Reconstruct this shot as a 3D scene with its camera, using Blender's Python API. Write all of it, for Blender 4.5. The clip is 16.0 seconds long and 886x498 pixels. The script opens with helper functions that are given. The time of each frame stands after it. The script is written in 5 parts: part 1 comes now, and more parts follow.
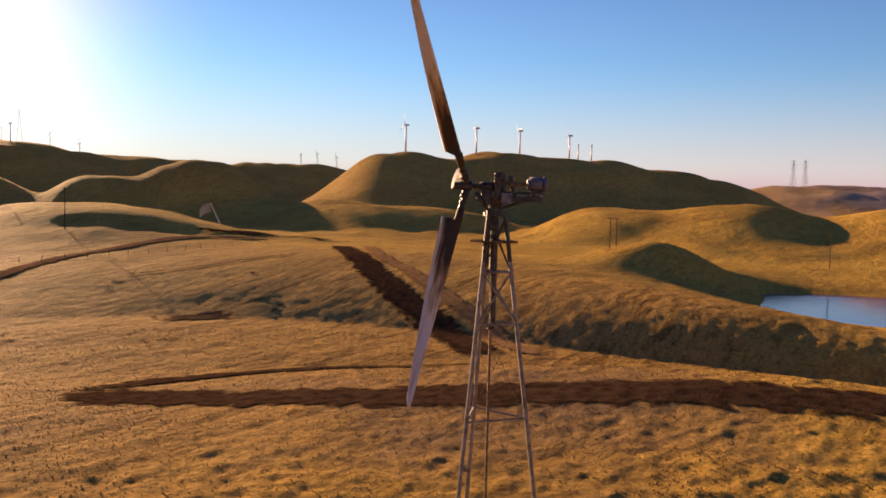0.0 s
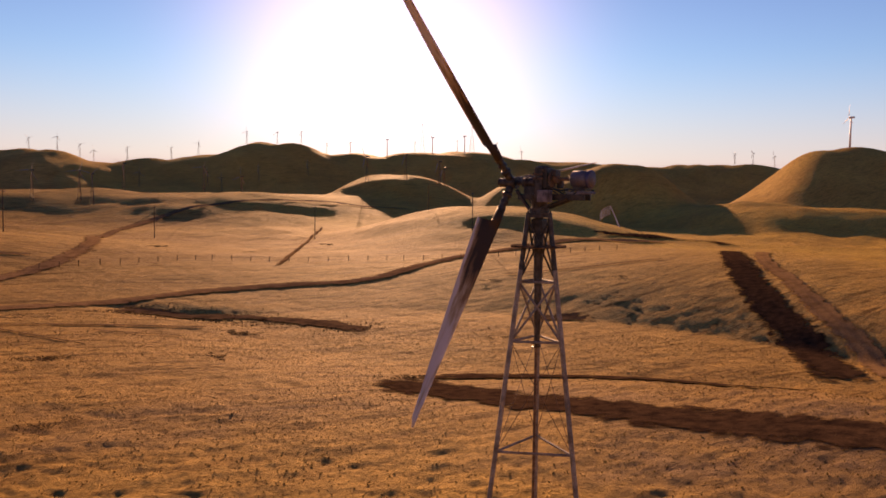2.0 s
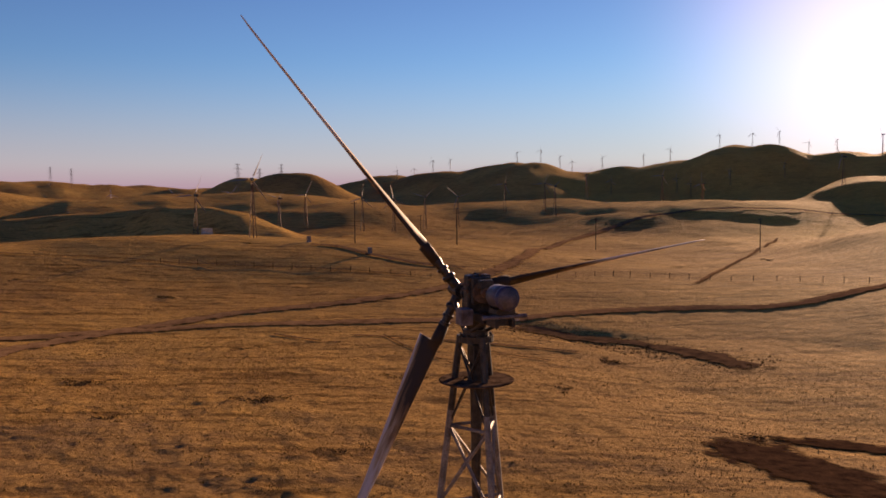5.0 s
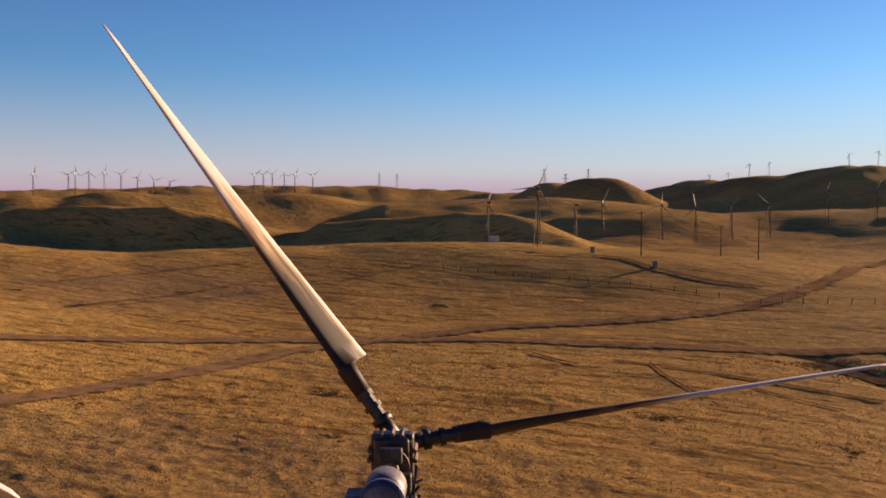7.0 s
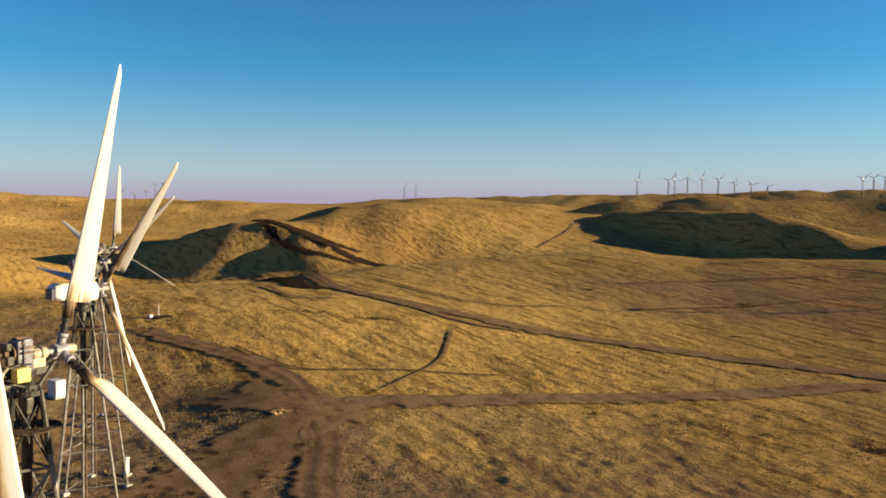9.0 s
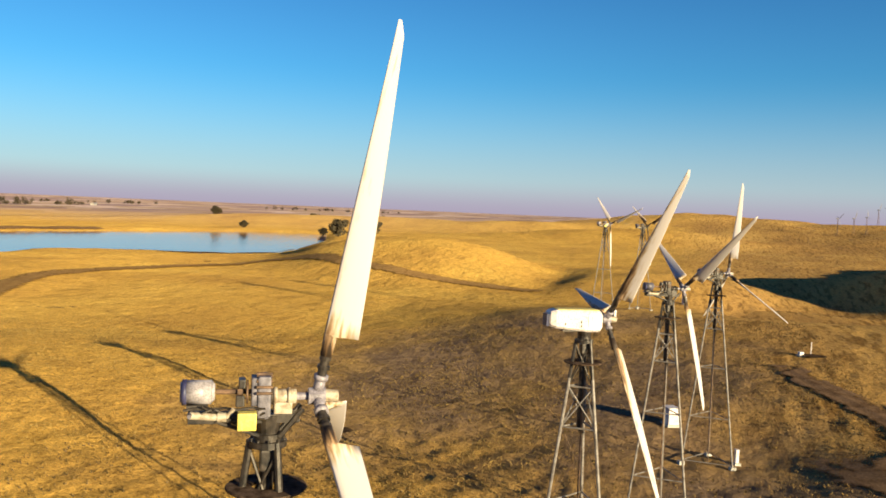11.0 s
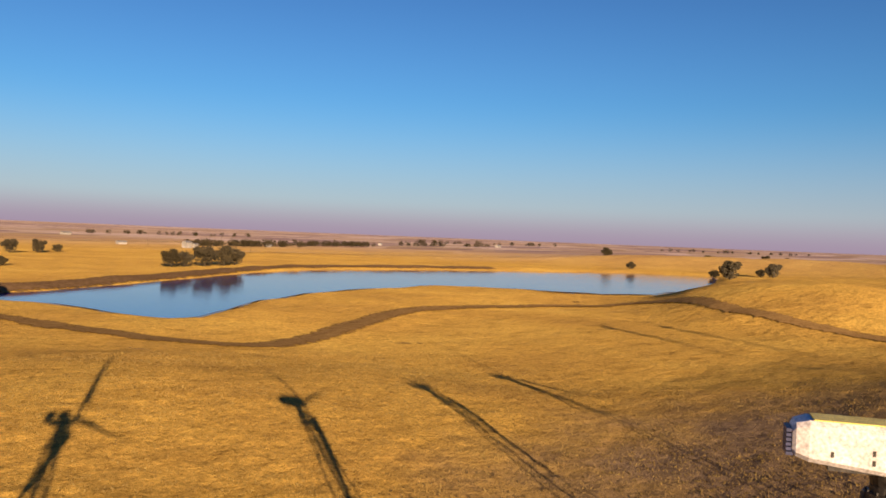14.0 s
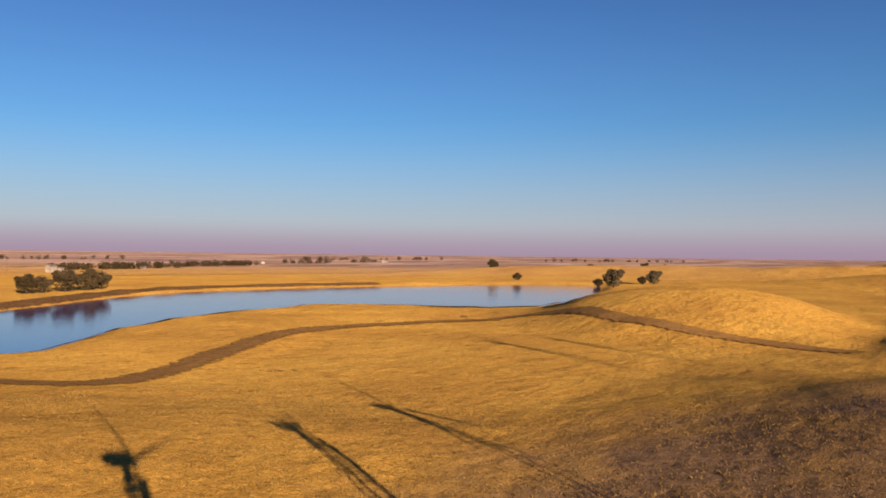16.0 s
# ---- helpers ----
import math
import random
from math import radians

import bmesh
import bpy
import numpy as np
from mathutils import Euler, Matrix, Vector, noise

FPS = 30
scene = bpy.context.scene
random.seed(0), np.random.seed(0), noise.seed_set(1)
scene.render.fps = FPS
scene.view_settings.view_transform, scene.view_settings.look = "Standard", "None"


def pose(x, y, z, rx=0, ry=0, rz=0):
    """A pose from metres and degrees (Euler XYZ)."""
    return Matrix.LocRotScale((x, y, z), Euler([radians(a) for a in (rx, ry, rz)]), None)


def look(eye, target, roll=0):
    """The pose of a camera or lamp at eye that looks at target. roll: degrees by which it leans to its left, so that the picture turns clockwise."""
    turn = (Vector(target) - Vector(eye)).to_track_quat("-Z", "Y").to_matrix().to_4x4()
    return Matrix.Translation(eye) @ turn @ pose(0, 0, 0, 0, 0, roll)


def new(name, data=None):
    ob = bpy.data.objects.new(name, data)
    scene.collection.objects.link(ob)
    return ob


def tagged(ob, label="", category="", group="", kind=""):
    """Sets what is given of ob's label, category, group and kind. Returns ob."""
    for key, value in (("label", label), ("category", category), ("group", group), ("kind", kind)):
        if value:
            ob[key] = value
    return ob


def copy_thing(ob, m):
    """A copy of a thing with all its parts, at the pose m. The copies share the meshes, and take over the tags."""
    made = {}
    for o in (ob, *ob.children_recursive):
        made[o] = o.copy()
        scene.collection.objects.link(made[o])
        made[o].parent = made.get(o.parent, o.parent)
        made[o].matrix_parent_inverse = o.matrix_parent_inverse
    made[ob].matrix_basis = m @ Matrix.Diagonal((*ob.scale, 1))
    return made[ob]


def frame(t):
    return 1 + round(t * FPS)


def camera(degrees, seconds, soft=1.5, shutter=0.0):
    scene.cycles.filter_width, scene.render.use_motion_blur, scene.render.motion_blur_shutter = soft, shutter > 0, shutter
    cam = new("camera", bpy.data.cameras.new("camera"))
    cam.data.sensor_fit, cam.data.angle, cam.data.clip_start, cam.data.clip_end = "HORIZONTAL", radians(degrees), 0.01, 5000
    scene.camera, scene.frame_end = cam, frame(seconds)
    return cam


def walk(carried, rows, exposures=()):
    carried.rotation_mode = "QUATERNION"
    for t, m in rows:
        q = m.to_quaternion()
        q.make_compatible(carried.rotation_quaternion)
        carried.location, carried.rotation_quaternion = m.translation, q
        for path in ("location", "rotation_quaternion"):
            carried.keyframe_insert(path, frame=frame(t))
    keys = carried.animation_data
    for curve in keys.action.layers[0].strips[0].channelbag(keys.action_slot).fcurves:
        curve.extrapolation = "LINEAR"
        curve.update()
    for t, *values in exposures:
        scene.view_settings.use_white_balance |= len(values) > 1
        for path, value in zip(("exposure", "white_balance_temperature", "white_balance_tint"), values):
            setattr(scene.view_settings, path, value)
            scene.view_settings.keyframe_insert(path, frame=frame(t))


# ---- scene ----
# ---- camera: seconds, place, heading to the left of +y, pitch, roll ----
cam = camera(55.5, 16.0, soft=1.7)
PATH = [
    (0.0, -29.07, -13.51, 17.78, -61.09, -3.42, 1.45),
    (0.5, -26.30, -16.31, 17.29, -47.99, -3.60, 1.56),
    (1.0, -23.26, -18.46, 17.31, -41.60, -3.62, 1.46),
    (1.5, -20.19, -20.27, 17.51, -36.68, -3.57, 1.05),
    (2.0, -17.14, -21.71, 17.90, -31.89, -3.77, 0.73),
    (2.5, -14.17, -22.78, 18.50, -26.84, -4.00, 0.18),
    (3.0, -11.26, -23.43, 18.93, -21.70, -4.03, -0.19),
    (3.5, -8.27, -23.38, 19.36, -16.29, -3.90, -0.28),
    (4.0, -5.34, -22.63, 19.83, -10.77, -3.73, -0.48),
    (6.5, 4.75, -13.89, 21.87, 15.81, -2.92, -0.30),
    (7.0, 5.59, -10.67, 22.17, 20.91, -3.10, -0.19),
    (7.5, 6.02, -7.27, 22.42, 26.52, -3.27, 0.13),
    (8.0, 6.45, -4.13, 22.73, 34.99, -3.35, 0.52),
    (8.5, 6.85, -1.26, 22.90, 46.71, -3.20, 0.64),
    (9.0, 6.17, 1.73, 22.63, 60.42, -2.89, 0.48),
    (9.5, 4.49, 4.85, 22.88, 74.42, -2.77, 1.33),
    (10.0, 2.28, 7.96, 22.99, 88.40, -2.82, 2.00),
    (12.5, -14.44, 15.13, 21.93, 121.93, -1.34, 2.26),
    (13.0, -18.26, 14.90, 21.95, 126.84, -1.24, 2.25),
    (13.5, -21.91, 14.03, 21.88, 130.66, -1.02, 2.28),
    (14.0, -25.26, 12.78, 21.75, 133.71, -0.64, 2.30),
    (14.5, -28.59, 10.88, 21.60, 136.07, -0.28, 2.14),
    (15.0, -31.76, 8.86, 21.48, 137.88, 0.08, 1.83),
    (15.5, -34.96, 6.40, 21.39, 136.39, 0.36, 1.25),
    (16.0, -37.86, 4.16, 21.54, 126.09, 0.58, 0.71),
]


def flight(x, y, z, heading, pitch, roll):
    a, p = radians(heading), radians(pitch)
    way = Vector((-math.sin(a) * math.cos(p), math.cos(a) * math.cos(p), math.sin(p)))
    return look((x, y, z), Vector((x, y, z)) + way, roll)


walk(cam, [(t, flight(*row)) for t, *row in PATH],
     exposures=[(0.0, 1.46, 8700, 48), (0.6, 1.42, 9500, 56), (2.0, 1.28, 9800, 64), (3.5, 0.80, 8700, 57), (7.0, 1.20, 7450, 42), (7.6, 1.26, 7050, 32), (8.1, 1.32, 6800, 23), (8.5, 1.29, 6350, 10),
                (10.0, 1.37, 6400, 9), (12.5, 1.04, 6700, 19), (16.0, 0.89, 7150, 38)])

# ---- light ----
SUN_AZ, SUN_EL = -28.0, 10.4          # degrees: heading to the left of +y, height
sun_way = Vector((-math.sin(radians(SUN_AZ)) * math.cos(radians(SUN_EL)),
                  math.cos(radians(SUN_AZ)) * math.cos(radians(SUN_EL)), math.sin(radians(SUN_EL))))
sun = new("sun", bpy.data.lights.new("sun", "SUN"))
sun.data.energy, sun.data.angle, sun.data.color = 5.0, radians(0.4), (1.0, 0.85, 0.50)
sun.matrix_world = look((0, 0, 200), Vector((0, 0, 200)) - sun_way)
world = bpy.data.worlds.new("sky")
scene.world = world
world.use_nodes = True
nt = world.node_tree
sky = nt.nodes.new("ShaderNodeTexSky")
sky.sky_type, sky.sun_disc = "NISHITA", False
sky.sun_elevation, sky.sun_rotation = radians(SUN_EL), radians(-SUN_AZ)
sky.altitude, sky.air_density, sky.dust_density, sky.ozone_density = 100, 1.1, 0.10, 4.0
back = nt.nodes["Background"]
back.inputs["Strength"].default_value = 0.056
tint = nt.nodes.new("ShaderNodeMix")          # a clear winter sky: deeper blue than the model's
tint.data_type, tint.blend_type = "RGBA", "MULTIPLY"
tint.inputs["Factor"].default_value = 1.0
tint.inputs[7].default_value = (0.44, 1.03, 1.29, 1)
nt.links.new(sky.outputs[0], tint.inputs[6])
# pale haze lying all round the horizon
way, split, low = nt.nodes.new("ShaderNodeTexCoord"), nt.nodes.new("ShaderNodeSeparateXYZ"), nt.nodes.new("ShaderNodeMapRange")
low.interpolation_type = "SMOOTHSTEP"
low.inputs["From Min"].default_value, low.inputs["From Max"].default_value = -0.06, 0.17
low.inputs["To Min"].default_value, low.inputs["To Max"].default_value = 0.85, 0.0
haze = nt.nodes.new("ShaderNodeMix")
haze.data_type = "RGBA"
haze.inputs[7].default_value = (5.0, 4.5, 5.2, 1)
murk, band = nt.nodes.new("ShaderNodeMix"), nt.nodes.new("ShaderNodeMapRange")      # dull lilac murk right at the horizon
murk.data_type, band.interpolation_type = "RGBA", "SMOOTHSTEP"
murk.inputs[7].default_value = (2.9, 2.3, 3.3, 1)
band.inputs["From Min"].default_value, band.inputs["From Max"].default_value = 0.0, 0.045
band.inputs["To Min"].default_value, band.inputs["To Max"].default_value = 0.75, 0.0
nt.links.new(split.outputs["Z"], band.inputs["Value"])
nt.links.new(band.outputs[0], murk.inputs["Factor"])
nt.links.new(haze.outputs[2], murk.inputs[6])
nt.links.new(way.outputs["Generated"], split.inputs[0])
nt.links.new(split.outputs["Z"], low.inputs["Value"])
nt.links.new(low.outputs[0], haze.inputs["Factor"])
nt.links.new(tint.outputs[2], haze.inputs[6])
# the white aureole that thin haze spreads round the low sun
toward, ring, glow = nt.nodes.new("ShaderNodeVectorMath"), nt.nodes.new("ShaderNodeMapRange"), nt.nodes.new("ShaderNodeMix")
toward.operation, toward.inputs[1].default_value = "DOT_PRODUCT", sun_way
ring.inputs["From Min"].default_value, ring.inputs["From Max"].default_value = math.cos(radians(23)), 1.0
glow.data_type, glow.blend_type, glow.inputs[7].default_value = "RGBA", "ADD", (6.5, 5.3, 5.7, 1)
nt.links.new(way.outputs["Generated"], toward.inputs[0])
nt.links.new(toward.outputs["Value"], ring.inputs["Value"])
fall = nt.nodes.new("ShaderNodeMath")
fall.operation, fall.inputs[1].default_value = "POWER", 6.0
nt.links.new(ring.outputs[0], fall.inputs[0])
nt.links.new(fall.outputs[0], glow.inputs["Factor"])
nt.links.new(murk.outputs[2], glow.inputs[6])
# a clear sky darkens towards the zenith
high, deep = nt.nodes.new("ShaderNodeMapRange"), nt.nodes.new("ShaderNodeMix")
high.interpolation_type = "SMOOTHSTEP"
high.inputs["From Min"].default_value, high.inputs["From Max"].default_value = 0.05, 0.70
deep.data_type, deep.blend_type, deep.inputs[7].default_value = "RGBA", "MULTIPLY", (0.36, 0.26, 0.50, 1)
nt.links.new(split.outputs["Z"], high.inputs["Value"])
nt.links.new(high.outputs[0], deep.inputs["Factor"])
nt.links.new(glow.outputs[2], deep.inputs[6])
nt.links.new(deep.outputs[2], back.inputs["Color"])


# ---- materials ----
def ramp(nodes, stops):
    r = nodes.new("ShaderNodeValToRGB")
    el = r.color_ramp.elements
    el.remove(el[1])
    el[0].position, el[0].color = stops[0][0], (*stops[0][1], 1)
    for p, c in stops[1:]:
        el.new(p).color = (*c, 1)
    return r


def material(name, stops, scale, rough=0.8, metal=0.0, bump=0.3, bump_scale=None, detail=6, coords="Object", fine=None, depth=0.05):
    """A surface whose colour runs through stops by noise of the given scale, with a finer grain over it."""
    m = bpy.data.materials.new(name)
    m.use_nodes = True
    n, link = m.node_tree.nodes, m.node_tree.links.new
    b = n["Principled BSDF"]
    b.inputs["Roughness"].default_value, b.inputs["Metallic"].default_value = rough, metal
    if rough > 0.84:
        b.inputs["Specular IOR Level"].default_value = 0.0
    tc = n.new("ShaderNodeTexCoord")
    big = n.new("ShaderNodeTexNoise")
    big.inputs["Scale"].default_value, big.inputs["Detail"].default_value = scale, detail
    link(tc.outputs[coords], big.inputs["Vector"])
    r = ramp(n, stops)
    link(big.outputs["Fac"], r.inputs["Fac"])
    small = n.new("ShaderNodeTexNoise")
    small.inputs["Scale"].default_value = fine or scale * 9
    small.inputs["Detail"].default_value = 5
    link(tc.outputs[coords], small.inputs["Vector"])
    grain = ramp(n, [(0.3, (0.62, 0.6, 0.58)), (0.7, (1.25, 1.25, 1.25))])
    link(small.outputs["Fac"], grain.inputs["Fac"])
    mix = n.new("ShaderNodeMix")
    mix.data_type, mix.blend_type = "RGBA", "MULTIPLY"
    mix.inputs["Factor"].default_value = 1
    link(r.outputs["Color"], mix.inputs[6])
    link(grain.outputs["Color"], mix.inputs[7])
    link(mix.outputs[2], b.inputs["Base Color"])
    if bump:
        bp = n.new("ShaderNodeBump")
        bp.inputs["Strength"].default_value = bump
        bp.inputs["Distance"].default_value = depth
        bn = n.new("ShaderNodeTexNoise")
        bn.inputs["Scale"].default_value, bn.inputs["Detail"].default_value = bump_scale or scale * 6, 6
        link(tc.outputs[coords], bn.inputs["Vector"])
        link(bn.outputs["Fac"], bp.inputs["Height"])
        link(bp.outputs["Normal"], b.inputs["Normal"])
    return m


def grass_material():
    m = bpy.data.materials.new("dry_grass")
    m.use_nodes = True
    n, link = m.node_tree.nodes, m.node_tree.links.new
    b = n["Principled BSDF"]
    b.inputs["Roughness"].default_value = 0.85          # straw shines when one looks towards the low sun
    b.inputs["Diffuse Roughness"].default_value = 0.35
    b.inputs["Specular IOR Level"].default_value = 0.0045
    b.inputs["Specular Tint"].default_value = (1.0, 0.80, 0.52, 1)
    tc = n.new("ShaderNodeTexCoord")

    def noise_of(scale, detail=6, rough=0.6, stretch=None):
        t = n.new("ShaderNodeTexNoise")
        t.inputs["Scale"].default_value, t.inputs["Detail"].default_value, t.inputs["Roughness"].default_value = scale, detail, rough
        if stretch:
            mp = n.new("ShaderNodeMapping")
            mp.inputs["Rotation"].default_value = (0, 0, stretch[0])
            mp.inputs["Scale"].default_value = stretch[1]
            link(tc.outputs["Object"], mp.inputs["Vector"])
            link(mp.outputs[0], t.inputs["Vector"])
        else:
            link(tc.outputs["Object"], t.inputs["Vector"])
        return t

    def blend(a, b2, fac, kind="MIX"):
        x = n.new("ShaderNodeMix")
        x.data_type, x.blend_type = "RGBA", kind
        if isinstance(fac, float):
            x.inputs["Factor"].default_value = fac
        else:
            link(fac, x.inputs["Factor"])
        link(a, x.inputs[6])
        link(b2, x.inputs[7])
        return x.outputs[2]

    large = ramp(n, [(0.3, (0.44, 0.250, 0.066)), (0.5, (0.56, 0.330, 0.078)), (0.72, (0.64, 0.400, 0.096))])
    link(noise_of(0.02, 5).outputs["Fac"], large.inputs["Fac"])
    patch = ramp(n, [(0.36, (0.5, 0.46, 0.44)), (0.47, (1, 1, 1))])
    link(noise_of(0.11, 7, 0.65, (0.5, (1, 2.2, 1))).outputs["Fac"], patch.inputs["Fac"])
    tuft = ramp(n, [(0.33, (0.40, 0.37, 0.35)), (0.46, (0.88, 0.88, 0.86)), (0.68, (1.36, 1.34, 1.28))])
    link(noise_of(2.0, 7, 0.75).outputs["Fac"], tuft.inputs["Fac"])
    colour = blend(large.outputs["Color"], patch.outputs["Color"], 0.42, "MULTIPLY")
    clump = ramp(n, [(0.36, (0.50, 0.46, 0.43)), (0.45, (0.95, 0.95, 0.95)), (0.7, (1.25, 1.24, 1.2))])
    link(noise_of(0.62, 7, 0.72, (0.6, (1, 1.5, 1))).outputs["Fac"], clump.inputs["Fac"])
    # trodden stock paths that follow the slope, and weed-grown darker patches
    ledge = ramp(n, [(0.40, (0.45, 0.40, 0.38)), (0.47, (1, 1, 1)), (0.62, (1.12, 1.1, 1.05))])
    link(noise_of(0.35, 5, 0.6, (0.35, (0.22, 1.5, 1))).outputs["Fac"], ledge.inputs["Fac"])
    # browner range land with more of those paths, laid down by the attribute "wild"
    wild = n.new("ShaderNodeAttribute")
    wild.attribute_name = "wild"
    range_land = ramp(n, [(0.32, (0.30, 0.166, 0.066)), (0.5, (0.42, 0.244, 0.084)), (0.68, (0.54, 0.335, 0.112))])
    link(noise_of(0.006, 6, 0.6, (0.3, (1, 1.8, 1))).outputs["Fac"], range_land.inputs["Fac"])
    colour = blend(colour, range_land.outputs["Color"], wild.outputs["Fac"])
    colour = blend(colour, tuft.outputs["Color"], 0.9, "MULTIPLY")
    colour = blend(colour, clump.outputs["Color"], 0.75, "MULTIPLY")
    worn = n.new("ShaderNodeMath")
    worn.operation, worn.inputs[1].default_value, worn.inputs[2].default_value = "MULTIPLY_ADD", 0.7, 0.12
    link(wild.outputs["Fac"], worn.inputs[0])
    colour = blend(colour, ledge.outputs["Color"], worn.outputs[0], "MULTIPLY")
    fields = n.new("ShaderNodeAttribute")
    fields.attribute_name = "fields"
    # the plain is parcelled into ploughed, fallow and harvested fields; their lilac cast paints in distance haze
    hazy_fields = ramp(n, [(0.25, (0.21, 0.14, 0.15)), (0.42, (0.36, 0.25, 0.21)), (0.55, (0.27, 0.18, 0.12)), (0.75, (0.42, 0.31, 0.29))])
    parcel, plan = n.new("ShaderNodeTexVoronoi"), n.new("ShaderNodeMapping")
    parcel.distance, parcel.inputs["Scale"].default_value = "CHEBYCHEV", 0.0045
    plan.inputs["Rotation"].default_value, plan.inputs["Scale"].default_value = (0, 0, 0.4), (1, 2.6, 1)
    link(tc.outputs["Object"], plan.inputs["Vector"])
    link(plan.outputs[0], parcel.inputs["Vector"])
    link(parcel.outputs["Color"], hazy_fields.inputs["Fac"])
    colour = blend(colour, hazy_fields.outputs["Color"], fields.outputs["Fac"])
    # trodden, stony soil round the row of machines, and painted shade on one slope, laid down by the attribute "bare"
    bare = n.new("ShaderNodeAttribute")
    bare.attribute_name = "bare"
    soil = ramp(n, [(0.35, (0.135, 0.088, 0.058)), (0.5, (0.21, 0.136, 0.082)), (0.68, (0.31, 0.202, 0.118))])
    link(noise_of(0.7, 8, 0.75).outputs["Fac"], soil.inputs["Fac"])
    fac = n.new("ShaderNodeMath")
    fac.operation, fac.use_clamp = "MULTIPLY_ADD", True
    edge = noise_of(0.09, 5)
    link(edge.outputs["Fac"], fac.inputs[0])
    fac.inputs[1].default_value = 1.6
    sub = n.new("ShaderNodeMath")
    sub.operation, sub.inputs[1].default_value = "MULTIPLY_ADD", 1.9
    link(bare.outputs["Fac"], sub.inputs[0])
    sub.inputs[2].default_value = -1.75
    link(sub.outputs[0], fac.inputs[2])
    colour = blend(colour, soil.outputs["Color"], fac.outputs[0])
    link(colour, b.inputs["Base Color"])
    # relief: swells, tussocks and grain
    one, two, three = noise_of(0.35, 5, 0.6, (0.35, (0.7, 1.2, 1))), noise_of(2.2, 7, 0.75), noise_of(0.06, 3)
    add = n.new("ShaderNodeMath")
    add.operation = "MULTIPLY_ADD"
    add.inputs[1].default_value = 2.2
    link(one.outputs["Fac"], add.inputs[0])
    link(two.outputs["Fac"], add.inputs[2])
    add2 = n.new("ShaderNodeMath")
    add2.operation = "MULTIPLY_ADD"
    add2.inputs[1].default_value = 6.0
    link(three.outputs["Fac"], add2.inputs[0])
    link(add.outputs[0], add2.inputs[2])
    bp = n.new("ShaderNodeBump")
    bp.inputs["Strength"].default_value, bp.inputs["Distance"].default_value = 0.85, 0.36
    link(add2.outputs[0], bp.inputs["Height"])
    link(bp.outputs["Normal"], b.inputs["Normal"])
    return m


def blade_material(name, reach, soak, edge, clean, lead_from, lead_to):
    """White gelcoat, with brown oil run out along the blade from its root (local z runs to the tip)."""
    m = bpy.data.materials.new(name)
    m.use_nodes = True
    n, link = m.node_tree.nodes, m.node_tree.links.new
    b = n["Principled BSDF"]
    b.inputs["Roughness"].default_value = 0.55 + 0.25 * soak
    b.inputs["Specular IOR Level"].default_value = 0.4 - 0.35 * soak
    tc = n.new("ShaderNodeTexCoord")
    sep = n.new("ShaderNodeSeparateXYZ")
    link(tc.outputs["Object"], sep.inputs[0])
    mp = n.new("ShaderNodeMapping")
    mp.inputs["Scale"].default_value = (9, 9, 1.1)
    link(tc.outputs["Object"], mp.inputs["Vector"])
    streak = n.new("ShaderNodeTexNoise")
    streak.inputs["Scale"].default_value, streak.inputs["Detail"].default_value = 1.0, 7
    link(mp.outputs[0], streak.inputs["Vector"])
    run = n.new("ShaderNodeMapRange")
    run.inputs["From Min"].default_value, run.inputs["From Max"].default_value = 0.9, reach
    run.inputs["To Min"].default_value, run.inputs["To Max"].default_value = soak, clean
    link(sep.outputs["Z"], run.inputs["Value"])
    lead = n.new("ShaderNodeMapRange")          # worst along the leading edge, local x below zero
    lead.inputs["From Min"].default_value, lead.inputs["From Max"].default_value = lead_from, lead_to
    lead.inputs["To Min"].default_value, lead.inputs["To Max"].default_value = edge, -edge
    link(sep.outputs["X"], lead.inputs["Value"])
    s1 = n.new("ShaderNodeMath")
    s1.operation = "ADD"
    link(run.outputs[0], s1.inputs[0])
    link(lead.outputs[0], s1.inputs[1])
    s2 = n.new("ShaderNodeMath")
    s2.operation = "ADD"
    link(s1.outputs[0], s2.inputs[0])
    link(streak.outputs["Fac"], s2.inputs[1])
    r = ramp(n, [(0.42, (0.52, 0.46, 0.445)), (0.58, (0.42, 0.32, 0.22)), (0.72, (0.24, 0.14, 0.07)), (0.92, (0.04, 0.026, 0.018))])
    link(s2.outputs[0], r.inputs["Fac"])
    link(r.outputs["Color"], b.inputs["Base Color"])
    return m


def feathered(m):
    """Lets the ragged grass edge show through along both sides of a strip (attribute "edge": 0 in the middle, 1 at the rim)."""
    n, link = m.node_tree.nodes, m.node_tree.links.new
    at = n.new("ShaderNodeAttribute")
    at.attribute_name = "edge"
    tc, t = n.new("ShaderNodeTexCoord"), n.new("ShaderNodeTexNoise")
    t.inputs["Scale"].default_value, t.inputs["Detail"].default_value = 0.5, 8
    link(tc.outputs["Object"], t.inputs["Vector"])
    a = n.new("ShaderNodeMath")
    a.operation, a.inputs[1].default_value, a.inputs[2].default_value = "MULTIPLY_ADD", -3.4, 0.2
    link(at.outputs["Fac"], a.inputs[0])
    b = n.new("ShaderNodeMath")
    b.operation, b.use_clamp, b.inputs[1].default_value = "MULTIPLY_ADD", True, 6.0
    link(t.outputs["Fac"], b.inputs[0])
    link(a.outputs[0], b.inputs[2])
    link(b.outputs[0], n["Principled BSDF"].inputs["Alpha"])
    return m


